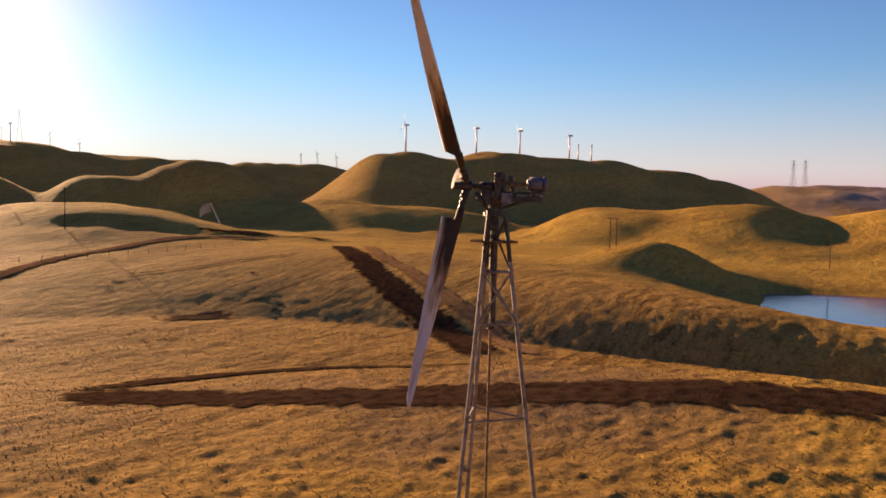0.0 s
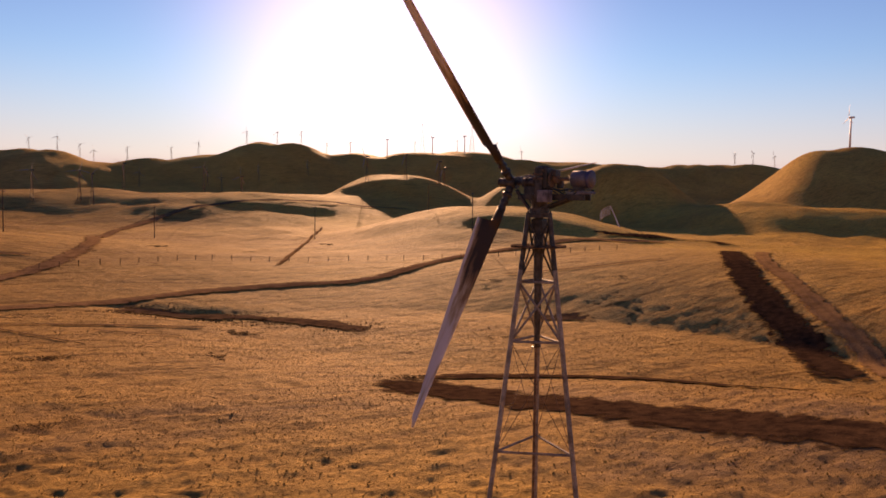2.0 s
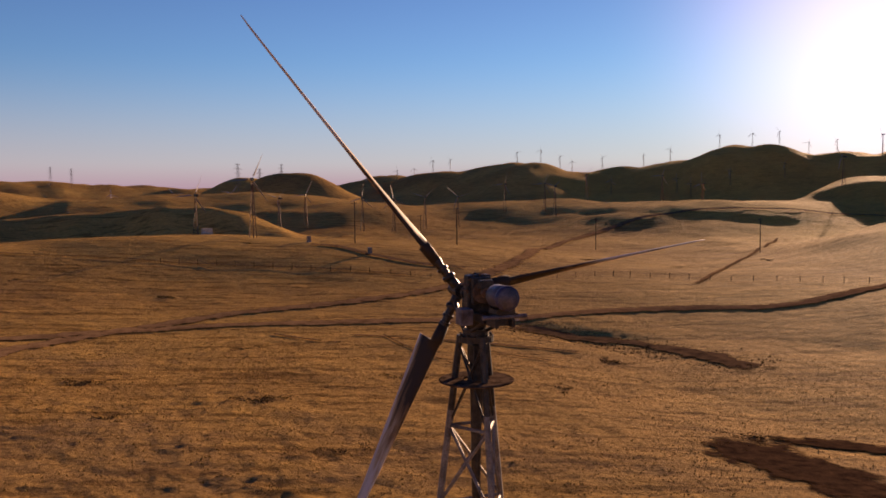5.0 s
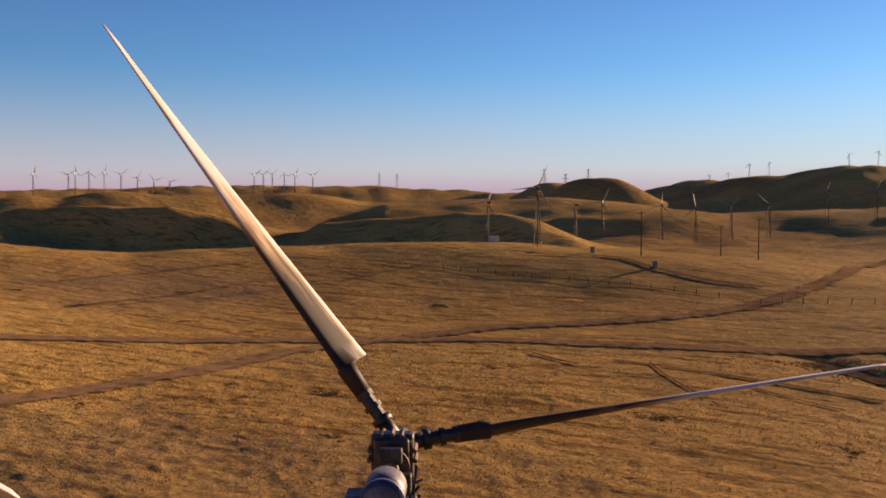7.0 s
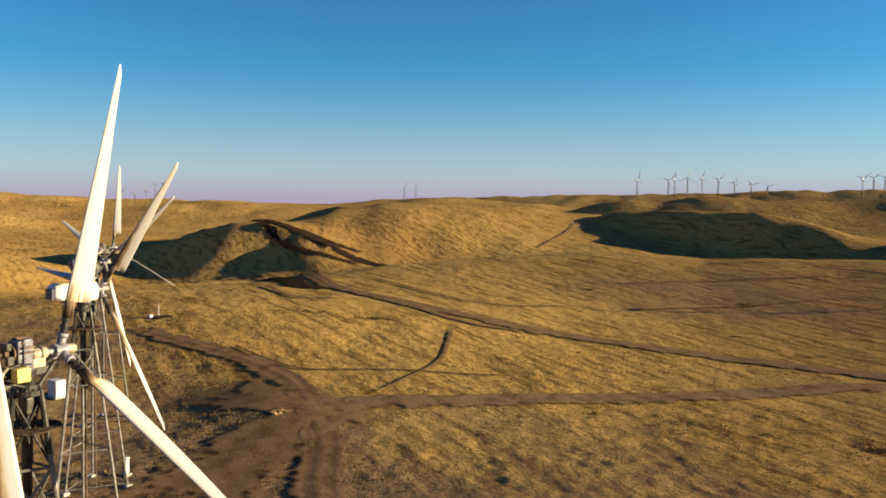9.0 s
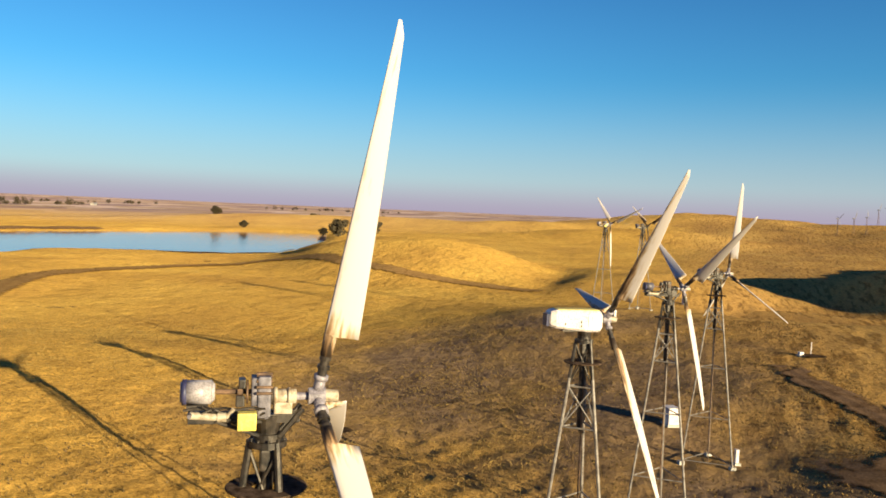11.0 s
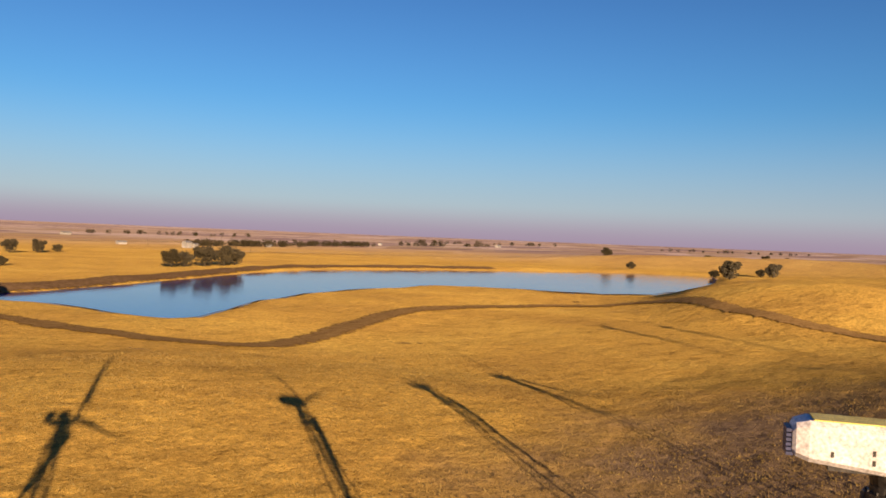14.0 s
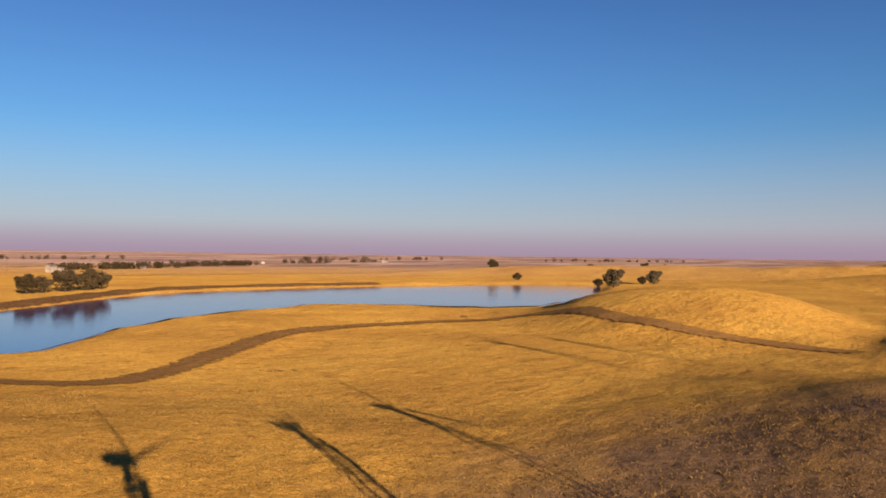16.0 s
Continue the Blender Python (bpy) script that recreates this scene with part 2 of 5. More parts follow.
GRASS = grass_material()
BLADE = blade_material("chipped_gelcoat", 2.3, 0.42, 0.1, -0.25, -0.05, 0.55)
STREAKED_BLADE = blade_material("oil_streaked_gelcoat", 5.4, 0.30, 0.24, -0.3, -0.05, 0.45)
OILY_BLADE = blade_material("oil_soaked_gelcoat", 5.4, 0.5, 0.42, -0.5, 0.3, 0.62)
STEEL = material("galvanised_steel", [(0.3, (0.10, 0.08, 0.07)), (0.6, (0.25, 0.22, 0.20))], 2.5, 0.6, 0.2, 0.1, 40)
RUST = material("rusty_steel", [(0.35, (0.07, 0.04, 0.025)), (0.65, (0.22, 0.13, 0.08))], 4, 0.7, 0.3, 0.2, 50)
DECK = material("rust_caked_plate", [(0.35, (0.05, 0.032, 0.022)), (0.65, (0.15, 0.10, 0.07))], 4, 0.9, 0, 0.2, 50)
GREASE = material("greasy_black_metal", [(0.35, (0.018, 0.015, 0.014)), (0.65, (0.07, 0.055, 0.045))], 6, 0.45, 0.4, 0.2, 60)
CAST = material("grey_painted_casting", [(0.3, (0.05, 0.045, 0.06)), (0.65, (0.20, 0.18, 0.21))], 5, 0.55, 0.15, 0.1, 60)
WHITE = material("white_paint", [(0.3, (0.54, 0.475, 0.47)), (0.6, (0.70, 0.625, 0.62))], 1.5, 0.45, 0, 0.05, 30)
GENERATOR = material("worn_white_enamel", [(0.3, (0.20, 0.18, 0.20)), (0.6, (0.40, 0.36, 0.38))], 3, 0.45, 0, 0.1, 40)
# darker copy of the generator enamel, backlit shade put into its colour
DARK_ENAMEL = material("backlit_violet_enamel", [(0.3, (0.05, 0.045, 0.06)), (0.6, (0.12, 0.11, 0.14))], 3, 0.5, 0.1, 0.1, 40)
HUB_PAINT = material("lilac_grey_paint", [(0.3, (0.11, 0.095, 0.12)), (0.6, (0.30, 0.27, 0.31))], 4, 0.5, 0.05, 0.1, 50)
CREAM = material("stained_cream_paint", [(0.3, (0.22, 0.15, 0.09)), (0.55, (0.46, 0.39, 0.30))], 6, 0.55, 0.1, 0.1, 60)
YELLOW = material("yellow_paint", [(0.3, (0.55, 0.42, 0.08)), (0.6, (0.75, 0.62, 0.14))], 4, 0.5, 0, 0.05, 40)
BLUE = material("dark_blue_paint", [(0.3, (0.02, 0.02, 0.06)), (0.6, (0.05, 0.05, 0.12))], 4, 0.5, 0, 0.05, 40)
ROAD = feathered(material("packed_dirt_road", [(0.3, (0.135, 0.078, 0.042)), (0.6, (0.24, 0.145, 0.08))], 0.5, 0.95, 0, 0.4, 3))
# dark soil whose colour also carries the shade of banks and cuts
SOIL_AND_SHADE = feathered(material("dark_soil_and_shade", [(0.3, (0.022, 0.013, 0.010)), (0.65, (0.066, 0.038, 0.024))], 0.8, 1.0, 0, 0.9, 3))
# gully soil with the shade of the banks in its colour
SHADED_GULLY = feathered(material("shaded_gully_soil", [(0.3, (0.045, 0.030, 0.022)), (0.65, (0.13, 0.082, 0.05))], 0.5, 1.0, 0, 0.9, 3))
PALE_TRACK = feathered(material("pale_worn_track", [(0.3, (0.46, 0.33, 0.19)), (0.6, (0.60, 0.45, 0.28))], 0.5, 0.95, 0, 0.4, 3))
BROWN_TRACK = feathered(material("brown_dirt_track", [(0.3, (0.17, 0.095, 0.045)), (0.6, (0.27, 0.16, 0.08))], 0.5, 0.95, 0, 0.4, 3))
GOLD_TRACK = feathered(material("dry_earth_track", [(0.3, (0.30, 0.165, 0.060)), (0.6, (0.40, 0.235, 0.085))], 0.5, 0.95, 0, 0.4, 3))
PIT = material("hollow_soil", [(0.3, (0.04, 0.026, 0.018)), (0.65, (0.11, 0.07, 0.04))], 0.8, 1.0, 0, 0.9, 3)
CONCRETE = material("concrete", [(0.3, (0.34, 0.32, 0.29)), (0.6, (0.5, 0.48, 0.44))], 2, 0.85, 0, 0.2, 30)
WOOD = material("weathered_pole_wood", [(0.3, (0.05, 0.035, 0.025)), (0.6, (0.14, 0.10, 0.07))], 3, 0.9, 0, 0.3, 30)
BARK = material("tree_bark", [(0.3, (0.05, 0.035, 0.025)), (0.6, (0.12, 0.09, 0.06))], 3, 0.9, 0, 0.5, 20)
LEAF = material("dark_evergreen_leaves", [(0.3, (0.030, 0.023, 0.011)), (0.65, (0.085, 0.060, 0.026))], 0.6, 0.7, 0, 0.0)
BUSH = material("dry_brush", [(0.3, (0.09, 0.06, 0.03)), (0.65, (0.22, 0.14, 0.06))], 1.0, 0.9, 0, 0.0)
STRAW = material("straw_blades", [(0.3, (0.195, 0.117, 0.04)), (0.65, (0.38, 0.255, 0.083))], 0.25, 0.9, 0, 0.0)
BARN = material("pale_barn_sheeting", [(0.3, (0.24, 0.21, 0.19)), (0.6, (0.38, 0.34, 0.31))], 0.3, 0.6, 0, 0.05)
ROOFING = material("grey_roof_sheeting", [(0.3, (0.20, 0.18, 0.17)), (0.6, (0.34, 0.31, 0.30))], 0.3, 0.5, 0.2, 0.05)
WATER = material("lake_water", [(0.3, (0.016, 0.018, 0.23)), (0.7, (0.018, 0.022, 0.26))], 0.02, 0.03, 0, 0.5, 0.6, depth=0.06)
WATER.node_tree.nodes["Principled BSDF"].inputs["IOR"].default_value = 1.33


# ---- ground ----
def polar(az, d):
    """The place d metres out at heading az, from a spot beside the row."""
    a = radians(az)
    return -10 - d * math.sin(a), -5 + d * math.cos(a)


HILLS, BLUFFS, RISES, SPURS = [], [], [], []


def knoll(az, d, top, across, depth):
    HILLS.append((az, d, top, across, depth))


def bluff(d, front, rear, slant, crest):
    """A long steep-faced ridge; its crest height is given heading by heading, slant is how it recedes in metres a degree."""
    BLUFFS.append((d, front, rear, slant, crest))


def spur(x0, y0, z0, x1, y1, z1, left, right):
    """A nose of land whose crest falls from one end to the other; left and right are the widths of its flanks, looking along it."""
    SPURS.append((x0, y0, z0, x1, y1, z1, left, right))


def rise(x, y, top, rx, ry):
    RISES.append((x, y, top, rx, ry))


# hills (heading, distance, height, half width, half depth), then the gentle swells near the row (x, y, height, half widths)
knoll(-2, 1350, 59.8, 143, 140)
knoll(-6, 1250, 60.3, 78, 140)
knoll(-14, 1300, 62.6, 130, 140)
knoll(-20.5, 1300, 83.4, 93, 140)
knoll(-26, 1350, 70.8, 105, 140)
knoll(-33, 1350, 78.9, 140, 140)
knoll(-41, 1400, 62.3, 133, 140)
knoll(-50, 1450, 66.0, 193, 140)
knoll(9.7, 1150, 55.4, 68, 75)
knoll(3, 1600, 58.4, 115, 140)
knoll(16, 1800, 38.5, 120, 140)
knoll(-57.5, 800, 62.1, 51, 110)
knoll(-64, 830, 64.1, 64, 120)
knoll(-71, 860, 62.4, 78, 120)
knoll(-78, 900, 46.3, 66, 120)
knoll(-86, 1600, 52.2, 208, 160)
knoll(-98, 1700, 57.6, 260, 160)
knoll(-44.3, 600, 39.6, 42, 60)
knoll(-29, 640, 31.3, 48, 70)
knoll(-51.5, 520, 13.7, 34, 60)
knoll(-56, 480, 13.3, 44, 60)
knoll(-61, 500, 11.4, 31, 60)
knoll(-73, 420, 14.4, 31, 60)
knoll(-84, 430, 6.3, 61, 70)
knoll(-94, 430, 19.7, 55, 70)
knoll(-20, 560, 16.8, 103, 80)
knoll(-6, 620, 18.6, 94, 80)
knoll(6, 560, 16.9, 60, 70)
knoll(30, 2300, 58.7, 584, 200)
knoll(48, 2300, 45.3, 542, 200)
knoll(60, 1300, 31.3, 199, 160)
knoll(74, 1100, 25.1, 167, 160)
knoll(88, 1200, 32.4, 187, 160)
knoll(107.6, 345, 13.2, 36, 56)
knoll(103, 352, 8.0, 22, 56)
knoll(117, 1080, 11, 110, 70)
knoll(108.5, 1080, 13, 120, 70)
knoll(100, 1020, 15, 110, 60)
knoll(93, 850, 15, 100, 60)
knoll(-38, 620, 26.9, 32, 60)
knoll(-81, 420, 17.6, 38, 70)
knoll(13, 1500, 55.1, 60, 80)
knoll(-36, 330, 12.6, 42, 60)
knoll(42, 760, 32.5, 120, 60)
knoll(30.5, 800, 31.0, 90, 60)
rise(189, 160, 0.6, 60, 50)
rise(130, 90, 5.1, 50, 50)
rise(120, 20, 8.0, 45, 45)
rise(110, -40, -8.7, 40, 50)
rise(143, 230, 0.9, 60, 45)
rise(60, 260, -3.0, 60, 45)
rise(0, 262, 5.9, 45, 40)
rise(-40, 240, -0.4, 40, 30)
rise(-85, 245, 7.7, 45, 35)
rise(-140, 225, 3.7, 45, 35)
rise(-212, 180, 7.1, 50, 40)
rise(-230, 110, -0.4, 50, 45)
rise(-164, 75, 3.8, 40, 35)
rise(47, 110, -4.0, 40, 40)
rise(12, 90, 1.9, 40, 40)
rise(80, 60, -7.8, 45, 45)
rise(20, 140, -0.4, 40, 35)
rise(-60, 110, -2.7, 50, 40)
rise(-110, 130, 1.2, 50, 45)
rise(-120, 28, 3.3, 35, 35)
rise(-172, -6, 3.1, 30, 30)
rise(-60, -70, 5.2, 40, 40)
rise(-100, -75, 0.9, 40, 40)
rise(-150, -85, -2.7, 40, 40)
rise(-270, -120, -4.5, 60, 50)
rise(-125, -165, 0.7, 40, 30)
rise(-200, -190, 1.2, 45, 35)
rise(-300, -215, 1.0, 60, 40)
rise(40, 0, 1.8, 40, 40)
rise(0, -60, -2.6, 50, 40)
rise(10, 30, -0.5, 30, 30)
rise(-88, -24, -3.9, 30, 30)
rise(-230, 30, 0.7, 45, 40)
rise(60, -60, 2.5, 50, 50)
rise(-220, -40, 0.4, 40, 40)
rise(170, 0, -7.0, 35, 40)
rise(220, -10, -2.2, 45, 50)
rise(-26, 214, 1.8, 25, 22)
rise(95, -10, 3.6, 25, 45)
rise(198, 45, 9.0, 15, 13)
rise(-262, 62, -6.0, 30, 40)
rise(-212, 112, 4.5, 26, 34)
rise(-335, 60, -7.0, 55, 26)
rise(-160, -9, 1.0, 22, 8)
rise(-285, 155, -8.0, 32, 50)
rise(60, 0, 2.6, 15, 38)
rise(80, 8, -10.0, 13, 36)
rise(84, 60, -2.0, 22, 26)
# the two dark-faced ridges across the valley
bluff(445, 21, 55, 4.2, [(25, 0), (27, 3), (29, 6.5), (31.2, 10), (34.9, 16), (38, 20.5), (41.9, 22), (44.2, 20.5), (47.4, 16), (48.8, 11), (49.8, 3), (50.6, 0)])
bluff(375, 26, 50, 3.4, [(5.5, 0), (8.5, 4.5), (10.6, 10.5), (12.4, 15.5), (14.7, 18.2), (17.7, 18.7), (24, 14.7), (27.6, 12.4), (29, 6), (32, 0)])
# the hill beyond the mound, whose flank lies in shade, and the low spur in front of it
bluff(790, 110, 80, 0, [(0, 0), (5, 20), (12, 26), (18, 25), (24, 20), (28, 0)])
bluff(520, 110, 120, -4, [(40, 0), (46, 15), (54, 23), (60, 25), (63, 25), (66, 22), (68, 18), (70, 12), (72, 5), (75, 0)])
spur(-362, 108, 14.0, -435, 72, 1.5, 24, 40)
spur(-366, 106, 13.5, -294, 136, 6, 34, 17)
bluff(300, 40, 60, 0, [(82, 0), (85, 2), (88, 3.5), (91, 4), (94, 3), (96, 1), (98, 0)])
# the gully with its steep banks, and hollows in the slope
GULLIES = [(14, 133, 26, 125, 5.0, 0.7), (26, 125, 45, 103, 5.5, 0.9), (-240, 62, -205, 66, 3.5, 2.4)]
# level standing places of the machines: x, y, height, half width
PADS = [(0.52, 0.62, 0.0, 12), (-20.96, 3.2, -0.1, 10), (-44.8, 7.4, -0.55, 10), (-66.7, 10.6, -0.45, 10), (-87.9, 14.3, -0.3, 10), (-172.5, -5.5, 3.6, 12)]
LAKE_Z, POND_Z = -2.0, -5.0
LAKE = [(-60, -250), (-109, -262), (-126, -238), (-129, -195), (-131, -181), (-146, -192), (-174, -217), (-206, -237), (-241, -255), (-300, -268), (-329, -254),
        (-338, -222), (-350, -202), (-376, -194), (-424, -205), (-510, -233), (-608, -268), (-742, -330), (-703, -395), (-560, -432), (-463, -445), (-376, -440),
        (-313, -411), (-238, -358), (-194, -327), (-145, -294), (-105, -280)]
POND = [(150, -90), (152, -30), (160, 0), (168, 13), (186, 15), (205, 20), (214, 0), (210, -40), (202, -90)]


def inside(x, y, shape):
    """Signed distance to a polygon, positive within it."""
    far, odd = np.full(x.shape, 1e9), np.zeros(x.shape, bool)
    for (ax, ay), (bx, by) in zip(shape, shape[1:] + shape[:1]):
        ux, uy = bx - ax, by - ay
        t = np.clip(((x - ax) * ux + (y - ay) * uy) / (ux * ux + uy * uy), 0, 1)
        far = np.minimum(far, np.hypot(x - ax - t * ux, y - ay - t * uy))
        if by != ay:
            odd ^= ((ay > y) != (by > y)) & (x < ux * (y - ay) / uy + ax)
    return np.where(odd, far, -far)


def lattice_noise(x, y, seed):
    """Smooth noise between 0 and 1 on a unit grid."""
    ix, iy = np.floor(x), np.floor(y)
    u, v = x - ix, y - iy
    u, v = u * u * (3 - 2 * u), v * v * (3 - 2 * v)

    def corner(a, c):
        h = np.sin(a * 127.1 + c * 311.7 + seed) * 43758.5453
        return h - np.floor(h)
    low = corner(ix, iy) * (1 - u) + corner(ix + 1, iy) * u
    high = corner(ix, iy + 1) * (1 - u) + corner(ix + 1, iy + 1) * u
    return low * (1 - v) + high * v


def height(x, y):
    x, y = np.asarray(x, float), np.asarray(y, float)
    x, y = np.broadcast_arrays(x, y)
    up = np.zeros(x.shape)
    for az, d, top, across, depth in HILLS:
        kx, ky = polar(az, d)
        c, s = math.cos(radians(az)), math.sin(radians(az))
        u, v = ((x - kx) * c + (y - ky) * s) / across, (-(x - kx) * s + (y - ky) * c) / depth
        up += (top * np.exp(-0.5 * (u * u + v * v) ** (1.4 if d < 700 else 1.15))) ** 3
    az, far = np.degrees(np.arctan2(-(x + 10), y + 5)), np.hypot(x + 10, y + 5)
    for d, front, rear, slant, crest in BLUFFS:
        top = np.interp(az + 0.15 * np.sin(far / 23), [c[0] for c in crest], [c[1] for c in crest])
        v = far - d - slant * (az - 0.5 * (crest[0][0] + crest[-1][0])) - 2 * np.sin(az * 1.3)
        v = v / np.where(v < 0, front, rear)
        up += (top * np.exp(-0.5 * np.abs(v) ** 2.6)) ** 3
    for x0, y0, z0, x1, y1, z1, left, right in SPURS:
        ux, uy = x1 - x0, y1 - y0
        run = math.hypot(ux, uy)
        t, v = ((x - x0) * ux + (y - y0) * uy) / run ** 2, ((y - y0) * ux - (x - x0) * uy) / run
        v = v + 4 * np.sin((x + y) / 31)
        over = np.maximum(np.maximum(-t, t - 1), 0) * run / np.where(v > 0, left, right)
        v = np.abs(v) / np.where(v > 0, left, right)
        up += ((z0 + (z1 - z0) * np.clip(t, 0, 1)) * np.exp(-0.5 * (v * v + over * over) ** 1.3)) ** 3
    z, r0 = up ** (1 / 3), np.hypot(x, y)
    z = z + np.clip((r0 - 280) / 300, 0, 1) * z * 0.07 * (np.abs(np.sin(x / 29 + 1.4 * np.sin(y / 43))) + 0.7 * np.abs(np.sin(y / 23 + 1.2 * np.sin(x / 37))) - 1.1)
    for kx, ky, top, rx, ry in RISES:
        z = z + top * np.exp(-0.5 * (((x - kx) / rx) ** 2 + ((y - ky) / ry) ** 2))
    r = np.hypot(x, y)
    z = z + np.clip((r - 900) / 3900, 0, 1) * 32
    rough = np.clip((r - 250) / 500, 0, 1)
    z = z + rough * (1.3 * np.sin(x / 53 + 0.7 * np.sin(y / 71)) * np.sin(y / 61 + 0.8) + 0.6 * np.sin(x / 23 + y / 37)) * np.clip(up ** (1 / 3) / 20, 0, 1.4)
    z = z + np.clip((r - 130) / 150, 0, 1) * 0.3 * np.sin(x / 9.7 + 2 * np.sin(y / 17)) * np.sin(y / 13.1 + np.sin(x / 21))
    # folds, cattle terraces and small gullies on the slopes beyond the row
    fold = np.clip((r - 150) / 200, 0, 1) * np.clip((y + 60) / 120, 0, 1)
    near = fold * np.clip((900 - r) / 400, 0, 1)
    u, v = x * 0.8 + y * 0.6, y * 0.8 - x * 0.6
    z = z + near * (1.5 * np.abs(2 * lattice_noise(u / 44, v / 62, 5) - 1) - 0.8 + 0.8 * lattice_noise(u / 17, v / 11, 6) - 0.4 + 0.35 * lattice_noise(u / 9, v / 5, 7) - 0.2)
    z = z + fold * np.clip((r - 420) / 200, 0, 1) * np.clip(up ** (1 / 3) / 25, 0, 1) * 3.2 * (np.abs(2 * lattice_noise(x / 70, y / 95, 8) - 1) - 0.5)
    z = z + 0.12 * np.sin(x / 5.3 + 1.7 * np.sin(y / 9)) * np.sin(y / 6.1)
    for ax, ay, bx, by, wide, deep in GULLIES:
        ux, uy = bx - ax, by - ay
        t = np.clip(((x - ax) * ux + (y - ay) * uy) / (ux * ux + uy * uy), 0, 1)
        z = z - deep * np.exp(-(np.hypot(x - ax - t * ux, y - ay - t * uy) / wide) ** 2)
    for px, py, level, wide in PADS:
        w = np.exp(-(((x - px) ** 2 + (y - py) ** 2) / (1.25 * wide) ** 2) ** 1.25)
        z = z + (level - z) * w
    for shape, level in ((LAKE, LAKE_Z), (POND, POND_Z)):
        near = (np.abs(x - np.mean([p[0] for p in shape])) < 480) & (np.abs(y - np.mean([p[1] for p in shape])) < 260)
        if near.any():
            d = inside(x[near], y[near], shape)
            zz = np.maximum(z[near], level + 0.5)
            s = np.clip((d + 12) / 17, 0, 1) if shape is LAKE else np.clip((d + 9) / 14, 0, 1)
            s = s * s * (3 - 2 * s)
            z = z.copy()
            z[near] = zz * (1 - s) + (level - 0.7) * s
    return z


# a coarse plan of what is worn smooth, a metre to the cell: filled in by the roads
PLAN_X, PLAN_Y, PLAN = -260, -245, np.zeros((500, 500))


def hummocks(x, y):
    """How far the matted grass lies sunk between its tufts (below zero: stands up); nothing on worn ground or far away."""
    x, y = np.asarray(x, float), np.asarray(y, float)
    sunk = 0.22 * lattice_noise(x / 1.3, y / 1.1, 1) + 0.12 * lattice_noise(x / 0.6, y / 0.6, 2) + 0.16 * lattice_noise(x / 3.7, y / 2.9, 3) * lattice_noise(x / 14, y / 17, 4)
    worn = PLAN[np.clip((x - PLAN_X).astype(int), 0, 499), np.clip((y - PLAN_Y).astype(int), 0, 499)]
    return (sunk - 0.2) * np.clip((240 - np.hypot(x + 10, y - 5)) / 120, 0, 1) * (1 - worn)


def wear(px, py, wide):
    """Smooths the ground under a strip of the given width."""
    reach = int(wide / 2 + 4)
    i, j = int(px - PLAN_X), int(py - PLAN_Y)
    if reach < i < 499 - reach and reach < j < 499 - reach:
        u, v = np.mgrid[-reach:reach + 1, -reach:reach + 1] + 0.5
        d = np.hypot(u + i + PLAN_X - px, v + j + PLAN_Y - py)
        cell = PLAN[i - reach:i + reach + 1, j - reach:j + reach + 1]
        np.maximum(cell, np.clip((wide / 2 + 2.4 - d) / 2.0, 0, 1), out=cell)


def ground_z(x, y):
    return float(height(np.array([x]), np.array([y]))[0])


def mesh_object(name, verts, faces, mat, smooth=False):
    me = bpy.data.meshes.new(name)
    me.from_pydata(verts, [], faces)
    me.materials.append(mat)
    if smooth:
        me.polygons.foreach_set("use_smooth", [True] * len(me.polygons))
    return new(name, me)


